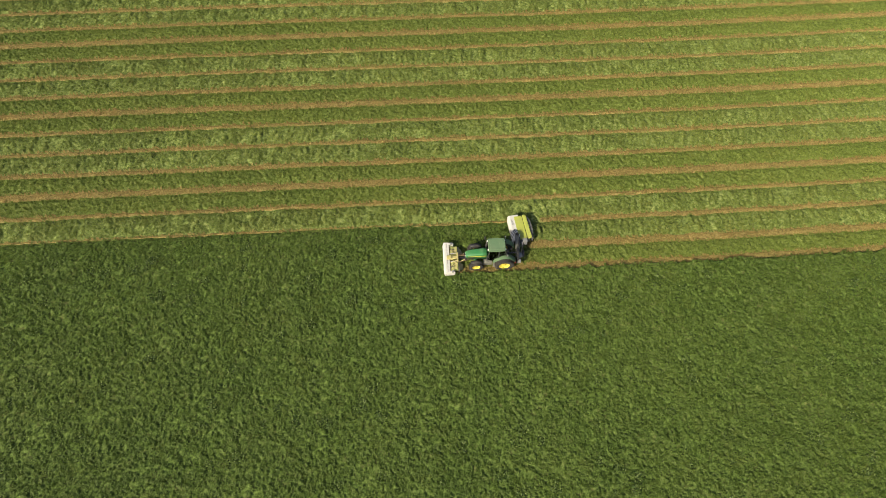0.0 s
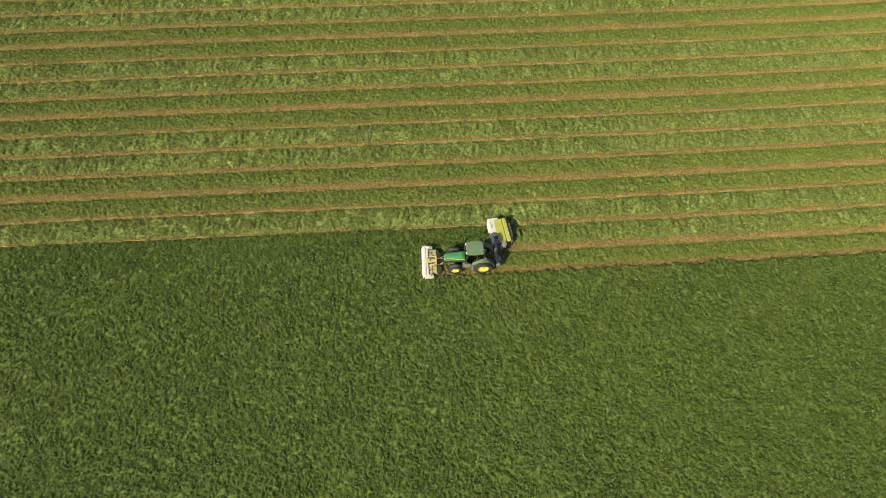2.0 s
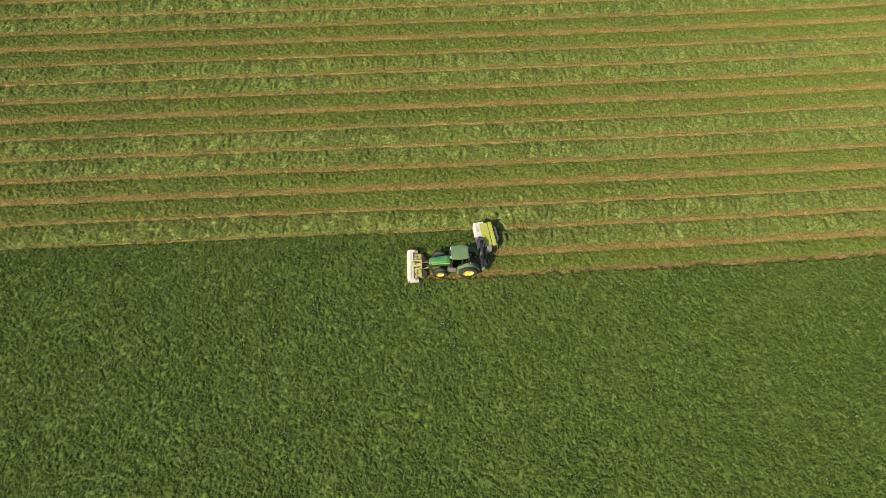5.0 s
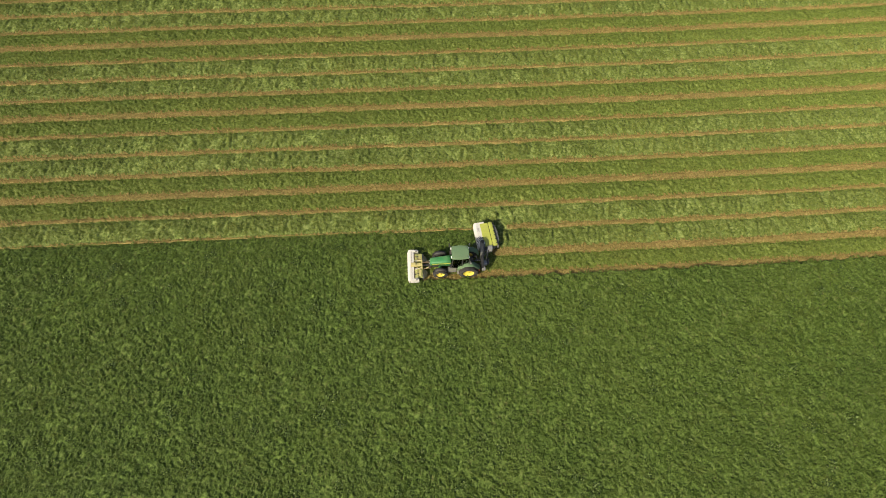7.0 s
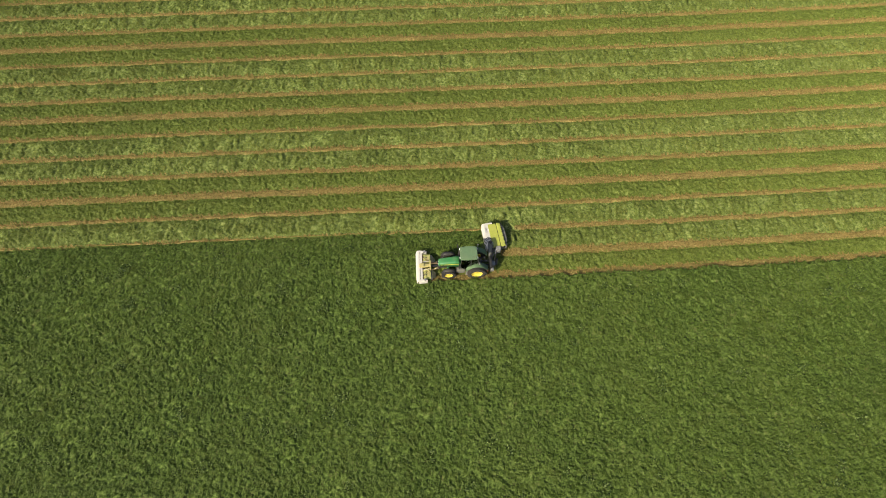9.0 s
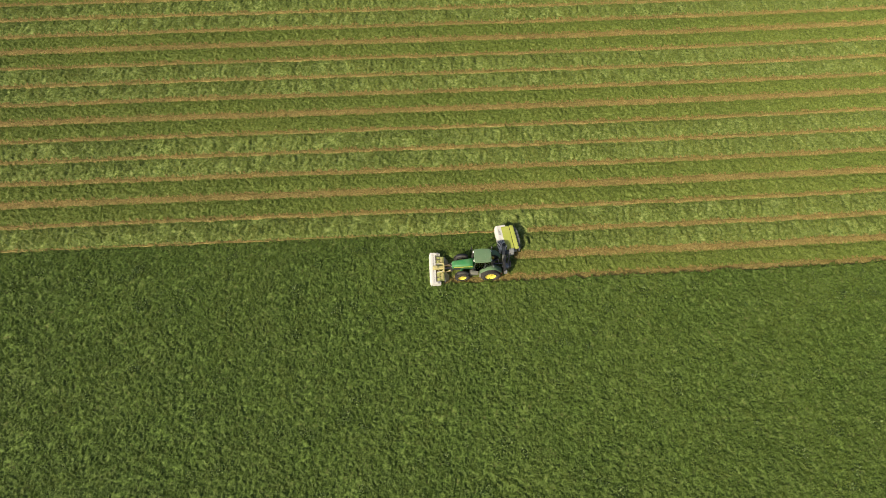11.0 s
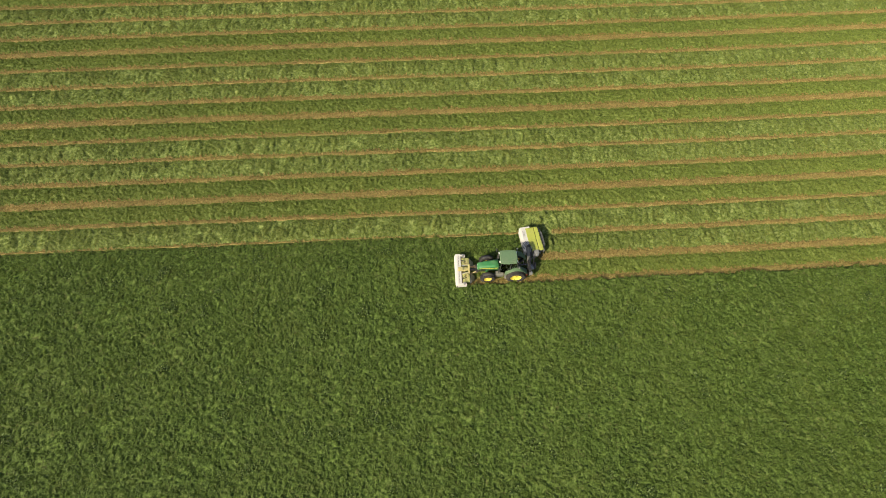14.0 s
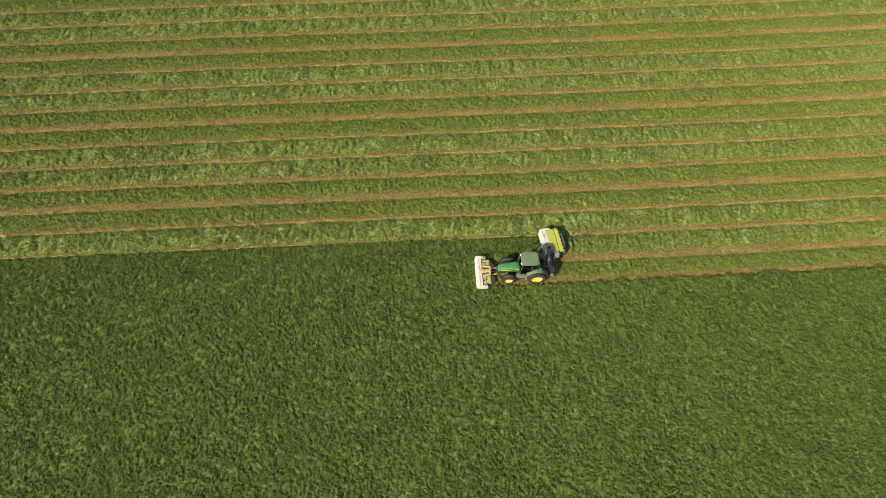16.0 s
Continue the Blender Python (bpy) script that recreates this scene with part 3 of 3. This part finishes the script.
# cab
bm = a_box(-1.60, 0.05, -0.55, 0.55, 0.98, 1.22, bevel=0.03)
part("cab_floor", bm, M_FLOOR_SKYLIT, tractor, "cab floor in a grey lightened for sky reflected in the glass")
for s in (-1, 1):
    for name, lo, hi, r in (("front_pillar", (-1.62, s * 0.66, 1.25), (-1.48, s * 0.66, 2.90), 0.045), ("middle_pillar", (-0.62, s * 0.80, 1.2), (-0.60, s * 0.70, 2.90), 0.045),
                            ("rear_pillar", (0.16, s * 0.70, 1.6), (0.0, s * 0.62, 2.90), 0.055)):
        part(name, a_rod(lo, hi, r, 8), M_BLACK, tractor)


def pane(name, pts, label):
    """A pane 12 mm thick through four corners."""
    a, b, c, d = (Vector(p) for p in pts)
    nrm = (b - a).cross(d - a).normalized() * 0.006
    bm = bmesh.new()
    loft(bm, [[p + nrm for p in (a, b, c, d)], [p - nrm for p in (a, b, c, d)]])
    ob = part(name, bm, M_GLASS, tractor, label)
    ob.visible_shadow = False
    return ob


for s in (-1, 1):
    pane("door_window", [(-1.56, s * 0.69, 1.28), (-0.66, s * 0.80, 1.24), (-0.64, s * 0.70, 2.88), (-1.46, s * 0.68, 2.88)], "tinted glass cab door")
    pane("side_window", [(-0.57, s * 0.80, 1.55), (0.11, s * 0.71, 1.65), (0.03, s * 0.64, 2.88), (-0.56, s * 0.70, 2.88)], "tinted glass side window")
pane("windscreen", [(-1.63, -0.62, 1.50), (-1.63, 0.62, 1.50), (-1.50, 0.64, 2.88), (-1.50, -0.64, 2.88)], "tinted glass windscreen")
pane("rear_window", [(0.17, -0.66, 1.62), (0.17, 0.66, 1.62), (0.07, 0.62, 2.88), (0.07, -0.62, 2.88)], "tinted glass rear window")
bm = a_box(-0.55, -0.05, -0.26, 0.26, 1.42, 1.58, bevel=0.05)
box(bm, -0.10, 0.04, -0.25, 0.25, 1.55, 2.15, bevel=0.05)
part("seat", bm, M_SEAT_SKYLIT, tractor, "cloth driver seat lightened for sky reflected in the glass")
bm = a_box(-1.52, -1.22, -0.3, 0.3, 1.2, 1.72, bevel=0.05)
part("dashboard", bm, M_BLACK, tractor)
bm = bmesh.new()
spin(bm, [(0.21, 0.012), (0.185, 0.012), (0.185, -0.012), (0.21, -0.012)], 20, (0, 0, 0))
bmesh.ops.transform(bm, matrix=pose(-1.10, 0, 1.78, 62, 0, 90), verts=bm.verts)
part("steering_wheel", bm, M_BLACK, tractor)

# roof with rounded corners and a shallow raised panel
outline = [(-1.60, -0.58), (-1.54, -0.66), (-0.9, -0.70), (-0.08, -0.66), (-0.02, -0.58), (-0.02, 0.58), (-0.08, 0.66), (-0.9, 0.70), (-1.54, 0.66), (-1.60, 0.58)]
roof = part("roof", slab(outline, 2.86, 3.07, 0.06), M_ROOF, tractor, "dull green cab roof")
bm = slab([(x * 0.80 - 0.16, y * 0.80) for x, y in outline], 3.06, 3.11, 0.02)
part("roof_panel", bm, M_ROOF, roof)
bm = slab([(-0.55, -0.34), (-0.02, -0.34), (-0.02, 0.34), (-0.55, 0.34)], 3.105, 3.13, 0.01)
part("roof_hatch", bm, M_ROOF, roof)
for s in (-1, 1):
    for x, nm in ((-1.64, "front_work_light"), (0.0, "rear_work_light")):
        bm = a_box(x - 0.035, x + 0.035, s * 0.46 - 0.09, s * 0.46 + 0.09, 2.90, 3.0, bevel=0.015)
        part(nm, bm, M_LAMP, roof, "small clear work light")
    bm = a_rod((-1.52, s * 0.78, 2.42), (-1.74, s * 1.10, 2.46), 0.016, 6)
    arm = part("mirror_arm", bm, M_BLACK, tractor)
    bm = a_box(-1.79, -1.70, s * 1.10 - 0.11, s * 1.10 + 0.11, 2.20, 2.58, bevel=0.025)
    part("mirror", bm, M_BLACK, arm, "black mirror housing")
    bm = a_rod((0.12, s * 0.80, 2.62), (0.14, s * 0.98, 2.66), 0.02, 6)
    box(bm, 0.08, 0.20, s * 1.0 - 0.05, s * 1.0 + 0.05, 2.60, 2.74, bevel=0.02)
    part("marker_light", bm, M_STEEL, tractor, "small grey marker light on a stalk")
bm = a_rod((-0.2, 0.52, 3.05), (-0.2, 0.52, 3.4), 0.008, 5)
part("aerial", bm, M_BLACK, roof)

# fenders
for s in (-1, 1):
    secs = []
    for i in range(13):
        a = radians(12 + 150 * i / 12)
        r0, r1 = 1.03, 1.09
        flat = 0.10 if 4 <= i <= 8 else 0.0
        secs.append([(r * math.cos(a) * 1.02, s * y, 0.91 + r * math.sin(a) + flat) for r, y in ((r0, 0.56), (r0, 1.03), (r1 - 0.02, 1.06), (r1, 1.02), (r1, 0.56))])
    bm = loft(bmesh.new(), secs)
    fender = part("rear_fender", bm, M_FENDER, tractor, "dull green rear fender", True)
    bm = a_box(0.98, 1.05, s * 0.98 - 0.10, s * 0.98 + 0.10, 1.16, 1.28, bevel=0.02)
    part("tail_light", bm, M_RED, fender, "red tail light")
    secs = []
    for i in range(9):
        a = radians(38 + 92 * i / 8)
        secs.append([(-2.66 + r * math.cos(a), s * y, 0.67 + r * math.sin(a)) for r, y in ((0.76, 0.74), (0.76, 1.06), (0.79, 1.06), (0.79, 0.74))])
    part("front_fender", loft(bmesh.new(), secs), M_BLACK, tractor, "black front mudguard", True)
for s in (-1, 1):
    bm = slab([(-0.98, s * 0.60), (-0.30, s * 0.56), (0.12, s * 0.56), (0.12, s * 0.72), (-0.50, s * 0.84), (-0.94, s * 0.82)], 1.36, 1.58, 0.04)
    part("inner_fender", bm, M_FENDER, tractor, "dull green panel between cab and fender")
# tank, steps and battery box on the near side, steps on the far side
for s in (-1, 1):
    bm = slab([(-1.95, s * 0.42), (-1.12, s * 0.42), (-1.12, s * 0.82), (-1.95, s * 0.82)], 0.52, 1.02, 0.06)
    part("fuel_tank", bm, M_DUSTY, tractor, "dusty dark grey fuel tank")
    for i in range(3):
        bm = a_box(-1.05, -0.72, s * (0.80 + 0.05 * (2 - i)) - 0.12, s * (0.80 + 0.05 * (2 - i)) + 0.12, 0.50 + 0.27 * i, 0.54 + 0.27 * i, bevel=0.008)
        part("step", bm, M_STEEL, tractor, "grey metal cab step")
    bm = a_rod((-1.50, s * 0.80, 1.2), (-1.46, s * 0.84, 2.1), 0.016, 6)
    part("handrail", bm, M_BLACK, tractor)
# rear three-point linkage
for s in (-1, 1):
    part("lower_link", a_rod((0.35, s * 0.26, 0.62), (1.22, s * 0.42, 0.66), 0.045, 8), M_BLACK, tractor)
    part("lift_arm", a_rod((0.28, s * 0.30, 1.32), (0.86, s * 0.40, 1.36), 0.05, 8), M_BLACK, tractor)
    part("lift_rod", a_rod((0.84, s * 0.40, 1.34), (0.90, s * 0.38, 0.68), 0.028, 8), M_STEEL, tractor)
part("top_link", a_rod((0.30, 0, 1.30), (1.20, 0, 1.20), 0.035, 8), M_STEEL, tractor)
part("hitch_block", a_box(0.2, 0.5, -0.34, 0.34, 0.72, 1.46, bevel=0.04), M_BLACK, tractor)
# front linkage
for s in (-1, 1):
    part("front_link", a_rod((-3.55, s * 0.30, 0.70), (-4.42, s * 0.40, 0.62), 0.045, 8), M_RUST, tractor)
    part("front_lift_cylinder", a_rod((-3.50, s * 0.28, 1.05), (-4.0, s * 0.36, 0.70), 0.035, 8), M_CREAM, tractor)
part("front_top_link", a_rod((-3.58, 0.0, 1.12), (-4.45, 0.05, 1.18), 0.035, 8), M_RUST, tractor, "soiled steel top link")
part("front_hitch", a_box(-3.75, -3.50, -0.34, 0.34, 0.58, 1.10, bevel=0.04), M_BLACK, tractor)

# ---- front mower ----
front_mower = new("front_mower")
front_mower.location = (-5.0, 0.12, 0)
tagged(front_mower, "white and lime front disc mower on the tractor nose", "mower", kind="thing")


def fm(name, bm, mat, label="", parent=None, smooth=False):
    return part(name, bm, mat, parent or front_mower, label, smooth)


def apron(x0, x1, half, top, low, bulge=0.10, steps=12):
    """A hood over the front: flat top, rounded front edge, rounded ends."""
    secs = []
    for i in range(steps + 1):
        y = -half + 2 * half * i / steps
        end = min(1.0, (half - abs(y)) / 0.14)
        push = bulge * (1 - math.sqrt(max(0, 1 - (1 - end) ** 2)))
        x = x0 + push
        secs.append([(x1, y, top - 0.03), (x + 0.22, y, top), (x + 0.07, y, top - 0.03), (x, y, top - 0.14), (x + 0.02, y, low), (x + 0.05, y, low), (x + 0.05, y, top - 0.14), (x1, y, top - 0.07)])
    return loft(bmesh.new(), secs)


hood = fm("front_hood", apron(-0.74, -0.14, 1.64, 0.94, 0.30), M_WHITE, "long white front hood with rounded ends")
part("hood_seam", a_box(-0.36, -0.335, -1.5, 1.5, 0.90, 0.945, bevel=0.006), M_CURTAIN, hood, "dark seam along the hood")
fm("deck_plate", slab([(-0.16, -1.36), (0.10, -1.34), (0.10, 1.34), (-0.16, 1.36)], 0.44, 0.56, 0.02), M_RUST, "soiled brown deck plate")
for s in (-1, 1):
    bm = slab([(-0.52, s * 1.42), (0.30, s * 1.40), (0.34, s * 1.58), (-0.52, s * 1.64)], 0.34, 0.93, 0.06)
    fm("end_cover", bm, M_WHITE, "white rounded end cover")
    bm = a_rod((0.10, s * 1.48, 0.88), (0.10, s * 1.48, 1.06), 0.13, 14, 0.10)
    fm("end_cap", bm, M_STEEL, "grey round end cap")
    # lime covers, each in two sloping pieces
    y0, y1 = sorted((s * 0.27, s * 1.28))
    lime = fm("side_cover", slab([(-0.06, y0), (0.64, y0 + 0.02), (0.66, y1 - 0.04), (-0.06, y1)], 0.62, 0.80, 0.03), M_LIME_DUSTY, "dusty lime green cover")
    bm = a_box(0.06, 0.22, y0 + 0.1, y1 - 0.1, 0.79, 0.87, bevel=0.02)
    part("cover_rib", bm, M_LIME_DUSTY, lime)
    bm = a_box(0.32, 0.54, y0 + 0.16, y1 - 0.2, 0.79, 0.84, bevel=0.02)
    part("cover_rib", bm, M_CREAM, lime)
    fm("rear_apron", slab([(0.62, s * 0.5), (0.72, s * 0.5), (0.80, s * 1.22), (0.64, s * 1.26)], 0.30, 0.70, 0.02), M_CURTAIN, "grey rear curtain")
    fm("cross_tube", a_rod((-0.20, s * 0.20, 0.80), (-0.20, s * 1.36, 0.78), 0.05, 10), M_RUST, "soiled brown cross tube")
    fm("lift_spring", a_rod((-0.02, s * 0.42, 0.92), (0.52, s * 0.40, 1.02), 0.05, 10), M_STEEL)
    fm("deflector_arm", a_rod((-0.22, s * 1.05, 0.84), (0.34, s * 0.86, 0.90), 0.03, 8), M_BLACK)
for s in (-1, 1):
    flap = bmesh.new()
    loft(flap, [[(0.60, s * 0.30, 0.70), (0.60, s * 1.26, 0.70), (0.60, s * 1.26, 0.67), (0.60, s * 0.30, 0.67)],
                [(0.86, s * 0.36, 0.58), (0.86, s * 1.16, 0.56), (0.86, s * 1.16, 0.53), (0.86, s * 0.36, 0.55)],
                [(1.12, s * 0.52, 0.36), (1.08, s * 0.98, 0.34), (1.08, s * 0.98, 0.31), (1.12, s * 0.52, 0.33)]])
    fm("rear_flap", flap, M_KHAKI, "sloping khaki rubber flap")
fm("cutter_bar", a_box(-0.40, 0.10, -1.50, 1.50, 0.05, 0.13, bevel=0.02), M_STEEL, "grey cutter bar near the ground")
for i in range(7):
    y = -1.29 + 0.43 * i
    fm("cutting_disc", a_rod((-0.22, y, 0.12), (-0.22, y, 0.17), 0.20, 14, 0.12), M_STEEL, "grey cutting disc")
boom = fm("centre_beam", slab([(-0.42, -0.20), (0.40, -0.16), (0.62, -0.10), (0.62, 0.10), (0.40, 0.16), (-0.42, 0.20)], 0.82, 1.05, 0.05), M_CREAM, "pale yellow centre beam")
part("gearbox", a_box(-0.32, 0.04, -0.16, 0.16, 1.04, 1.18, bevel=0.04), M_CREAM, boom)
part("drive_guard", a_rod((0.5, 0, 0.86), (1.28, 0, 0.82), 0.10, 12), M_BLACK, boom, "black drive shaft guard")
fm("headstock", slab([(0.55, -0.42), (0.68, -0.42), (0.68, 0.42), (0.55, 0.42)], 0.45, 1.22, 0.03), M_CREAM, "pale yellow headstock frame")
for s in (-1, 1):
    fm("headstock_strut", a_rod((0.62, s * 0.36, 1.15), (-0.10, s * 0.52, 0.85), 0.035, 8), M_CREAM)
    fm("skid_shoe", a_box(-0.35, 0.25, s * 1.36 - 0.09, s * 1.36 + 0.09, 0.0, 0.06, bevel=0.015), M_STEEL)
for s in (-1, 1):
    fm("brace", a_rod((0.10, s * 0.24, 1.0), (0.58, s * 0.62, 0.84), 0.035, 8), M_CREAM, "pale yellow brace")
    fm("brace", a_rod((-0.08, s * 0.98, 0.86), (0.34, s * 0.56, 0.88), 0.028, 8), M_RUST, "soiled brown brace")
fm("hydraulic_hose", hose([(0.64, 0.2, 1.2), (0.9, 0.28, 1.3), (1.2, 0.2, 1.18), (1.4, 0.14, 1.0)], 0.018), M_BLACK)
fm("hydraulic_hose", hose([(0.64, -0.2, 1.2), (0.95, -0.26, 1.32), (1.25, -0.2, 1.16), (1.4, -0.14, 1.0)], 0.018), M_BLACK)

# ---- side mower behind the tractor ----
side_mower = new("side_mower")
tagged(side_mower, "white and lime side disc mower behind the tractor", "mower", kind="thing")
side_mower.matrix_world = pose(1.60, 3.10, 0, 0, 0, 7.0)


def sm(name, bm, mat, label="", parent=None, smooth=False):
    return part(name, bm, mat, parent or side_mower, label, smooth)


sm("front_hood", apron(-0.66, 0.0, 1.38, 1.00, 0.30, 0.08), M_WHITE, "long white front hood")
hood = bpy.data.objects["front_hood.001"]
for i in range(2):
    part("marking", a_box(-0.36 + 0.10 * i, -0.31 + 0.10 * i, 0.35, 1.0 - 0.2 * i, 0.985, 1.004, bevel=0.002), M_STEEL, hood, "grey bar of unreadable writing")
sm("end_cover", slab([(-0.48, 1.26), (0.46, 1.24), (0.44, 1.42), (-0.48, 1.40)], 0.30, 0.99, 0.05), M_WHITE, "white rounded end cover")
sm("end_cover", slab([(-0.48, -1.26), (1.10, -1.26), (1.06, -1.40), (-0.48, -1.40)], 0.30, 0.90, 0.05), M_CURTAIN, "grey inner end cover")
lime = sm("top_cover", slab([(-0.02, -1.36), (0.78, -1.34), (0.78, 1.24), (-0.02, 1.24)], 0.84, 0.985, 0.04), M_LIME, "lime green top cover")
part("cover_seam", a_box(0.76, 0.82, -1.30, 1.24, 0.90, 0.955, bevel=0.01), M_BLACK, lime, "dark seam")
rear = sm("rear_cover", slab([(0.83, -1.38), (1.26, -1.32), (1.20, 1.20), (0.83, 1.28)], 0.80, 1.04, 0.07), M_LIME, "lime green rear cover")
part("cover_seam", a_box(1.02, 1.06, -1.26, 1.16, 1.02, 1.055, bevel=0.008), M_LIME, rear, "raised lime rib")
for i in range(6):
    y = -1.10 + 0.44 * i
    part("cover_bracket", a_box(1.16, 1.30, y - 0.04, y + 0.04, 0.82, 1.06, bevel=0.012), M_BLACK, rear, "small dark bracket")
    part("cover_rib", a_box(0.06, 0.72, y - 0.02, y + 0.02, 0.98, 1.0, bevel=0.006), M_LIME, lime)
sm("curtain", slab([(1.26, -1.34), (1.38, -1.36), (1.56, -0.5), (1.54, 0.6), (1.34, 1.18), (1.22, 1.18)], 0.22, 0.86, 0.03), M_CURTAIN, "grey hanging rubber curtain")
sm("cutter_bar", a_box(-0.35, 0.15, -1.36, 1.36, 0.05, 0.13, bevel=0.02), M_STEEL, "grey cutter bar near the ground")
for i in range(7):
    y = -1.20 + 0.40 * i
    sm("cutting_disc", a_rod((-0.18, y, 0.12), (-0.18, y, 0.17), 0.18, 14, 0.12), M_STEEL, "grey cutting disc")
sm("skid_shoe", a_box(-0.35, 0.25, -1.34, -1.14, 0.0, 0.06, bevel=0.015), M_STEEL)
sm("skid_shoe", a_box(-0.35, 0.25, 1.14, 1.34, 0.0, 0.06, bevel=0.015), M_STEEL)
# carrying arm and headstock
sm("carrying_arm", slab([(-0.80, -3.10), (-0.52, -3.10), (0.02, -0.70), (-0.36, -0.70)], 0.96, 1.18, 0.05), M_DUSTY, "dusty dark grey carrying arm")
sm("arm_pivot", a_rod((-0.16, -0.86, 1.0), (-0.16, -0.86, 1.26), 0.16, 14), M_BLACK)
sm("gearbox", a_box(0.22, 0.70, -1.72, -1.34, 0.60, 1.12, bevel=0.06), M_STEEL, "grey drive gearbox")
sm("belt_cover", slab([(0.05, -1.98), (0.62, -1.88), (0.66, -1.60), (0.10, -1.60)], 0.66, 1.04, 0.05), M_STEEL, "dull grey belt cover")
sm("headstock", slab([(-0.80, -3.56), (-0.58, -3.56), (-0.40, -2.40), (-0.62, -2.40)], 0.50, 1.36, 0.04), M_BLACK, "dark headstock frame")
sm("headstock_plate", a_box(-0.56, -0.16, -3.22, -2.70, 0.62, 0.96, bevel=0.04), M_STEEL, "grey headstock plate")
sm("stop_box", a_box(-0.74, -0.42, -3.72, -3.42, 0.66, 1.02, bevel=0.04), M_STEEL, "grey end box")
sm("lift_cylinder", a_rod((-0.48, -2.9, 1.32), (0.0, -1.2, 1.22), 0.045, 10), M_BLACK)
sm("cylinder_rod", a_rod((0.0, -1.2, 1.22), (0.03, -0.9, 1.18), 0.026, 8), M_CHROME)
sm("break_back_strut", a_rod((-0.62, -2.6, 0.80), (0.25, -1.7, 0.86), 0.035, 8), M_STEEL)
sm("relief_spring", a_rod((-0.24, -2.85, 1.10), (0.26, -1.8, 1.00), 0.06, 12), M_BLACK)
sm("tail_frame", slab([(-0.20, -3.20), (0.06, -3.10), (0.20, -2.50), (0.06, -2.46), (-0.14, -2.8)], 0.70, 0.84, 0.03), M_BLACK, "dark tail frame")
sm("drive_shaft", a_rod((-1.35, -3.0, 0.78), (-0.25, -2.96, 0.74), 0.07, 12), M_BLACK)
for i, dy in enumerate((-0.12, 0.0, 0.12)):
    sm("hydraulic_hose", hose([(-1.60, -3.0 + dy, 1.35), (-1.15, -2.95 + dy, 1.62), (-0.70, -2.7 + dy, 1.45), (-0.36, -2.2 + dy, 1.24), (0.0, -1.5 + dy, 1.22)], 0.016), M_BLACK)

for i in range(3):
    d = 0.13 * i
    sm("lift_hose", hose([(-1.42 + d, -1.95 - 0.3 * d, 1.55), (-1.05 + d, -1.25 - 0.3 * d, 1.66), (-0.66 + d, -0.62 - 0.4 * d, 1.42), (-0.34 + d, -0.26 - 0.5 * d, 1.10), (-0.24 + d, -0.20 - 0.5 * d, 1.0)], 0.024), M_BLACK, "black hydraulic hose")

# ---- weeds in the standing grass ----
def weed_mesh(seed):
    rng = np.random.default_rng(seed)
    n = 46
    a, r = rng.uniform(-math.pi, math.pi, n), np.sqrt(rng.uniform(0, 1, n)) * 0.55
    x, y = r * np.cos(a) * 1.3, r * np.sin(a)
    leaf = leaves(rng, x, y, rng.uniform(0.02, 0.16, n), 0.36, 0.16, 0.60)
    m = 6
    b, s = rng.uniform(-math.pi, math.pi, m), np.sqrt(rng.uniform(0, 1, m)) * 0.5
    top = leaves(rng, s * np.cos(b) * 1.3, s * np.sin(b), rng.uniform(0.16, 0.3, m), 0.16, 0.07, 0.6)
    return leaf, top


kinds = []
for s in range(4):
    leaf, top = weed_mesh(900 + s)
    w = new("weed_clump")
    tagged(mesh_object("foliage", *leaf, M_WEED, w), kind="stuff")
    tagged(mesh_object("bloom", *top, M_WEED_TOP, w), kind="stuff")
    tagged(w, "dark broad-leaved weed clump with pale flower heads", "weed", "weeds in the standing grass", "thing")
    kinds.append(w)
rng = np.random.default_rng(77)
placed = []
while len(placed) < 250:
    x, y = rng.uniform(-58, 48), rng.uniform(-24, 4)
    if not uncut(np.array([x]), np.array([y]))[0] or not uncut(np.array([x]), np.array([y + 0.8]))[0] or (-7 < x < 4 and y > -2.2):
        continue
    placed.append((x, y))
    mat = pose(x, y, float(crop_height(np.array([x]), np.array([y]))[0]) - 0.08, 0, 0, rng.uniform(0, 360))
    size = rng.uniform(0.45, 0.90)
    if len(placed) <= 4:
        w = kinds[len(placed) - 1]
        w.matrix_basis = mat
    else:
        w = copy_thing(kinds[int(rng.integers(4))], mat)
    w.scale = (size, size, size)
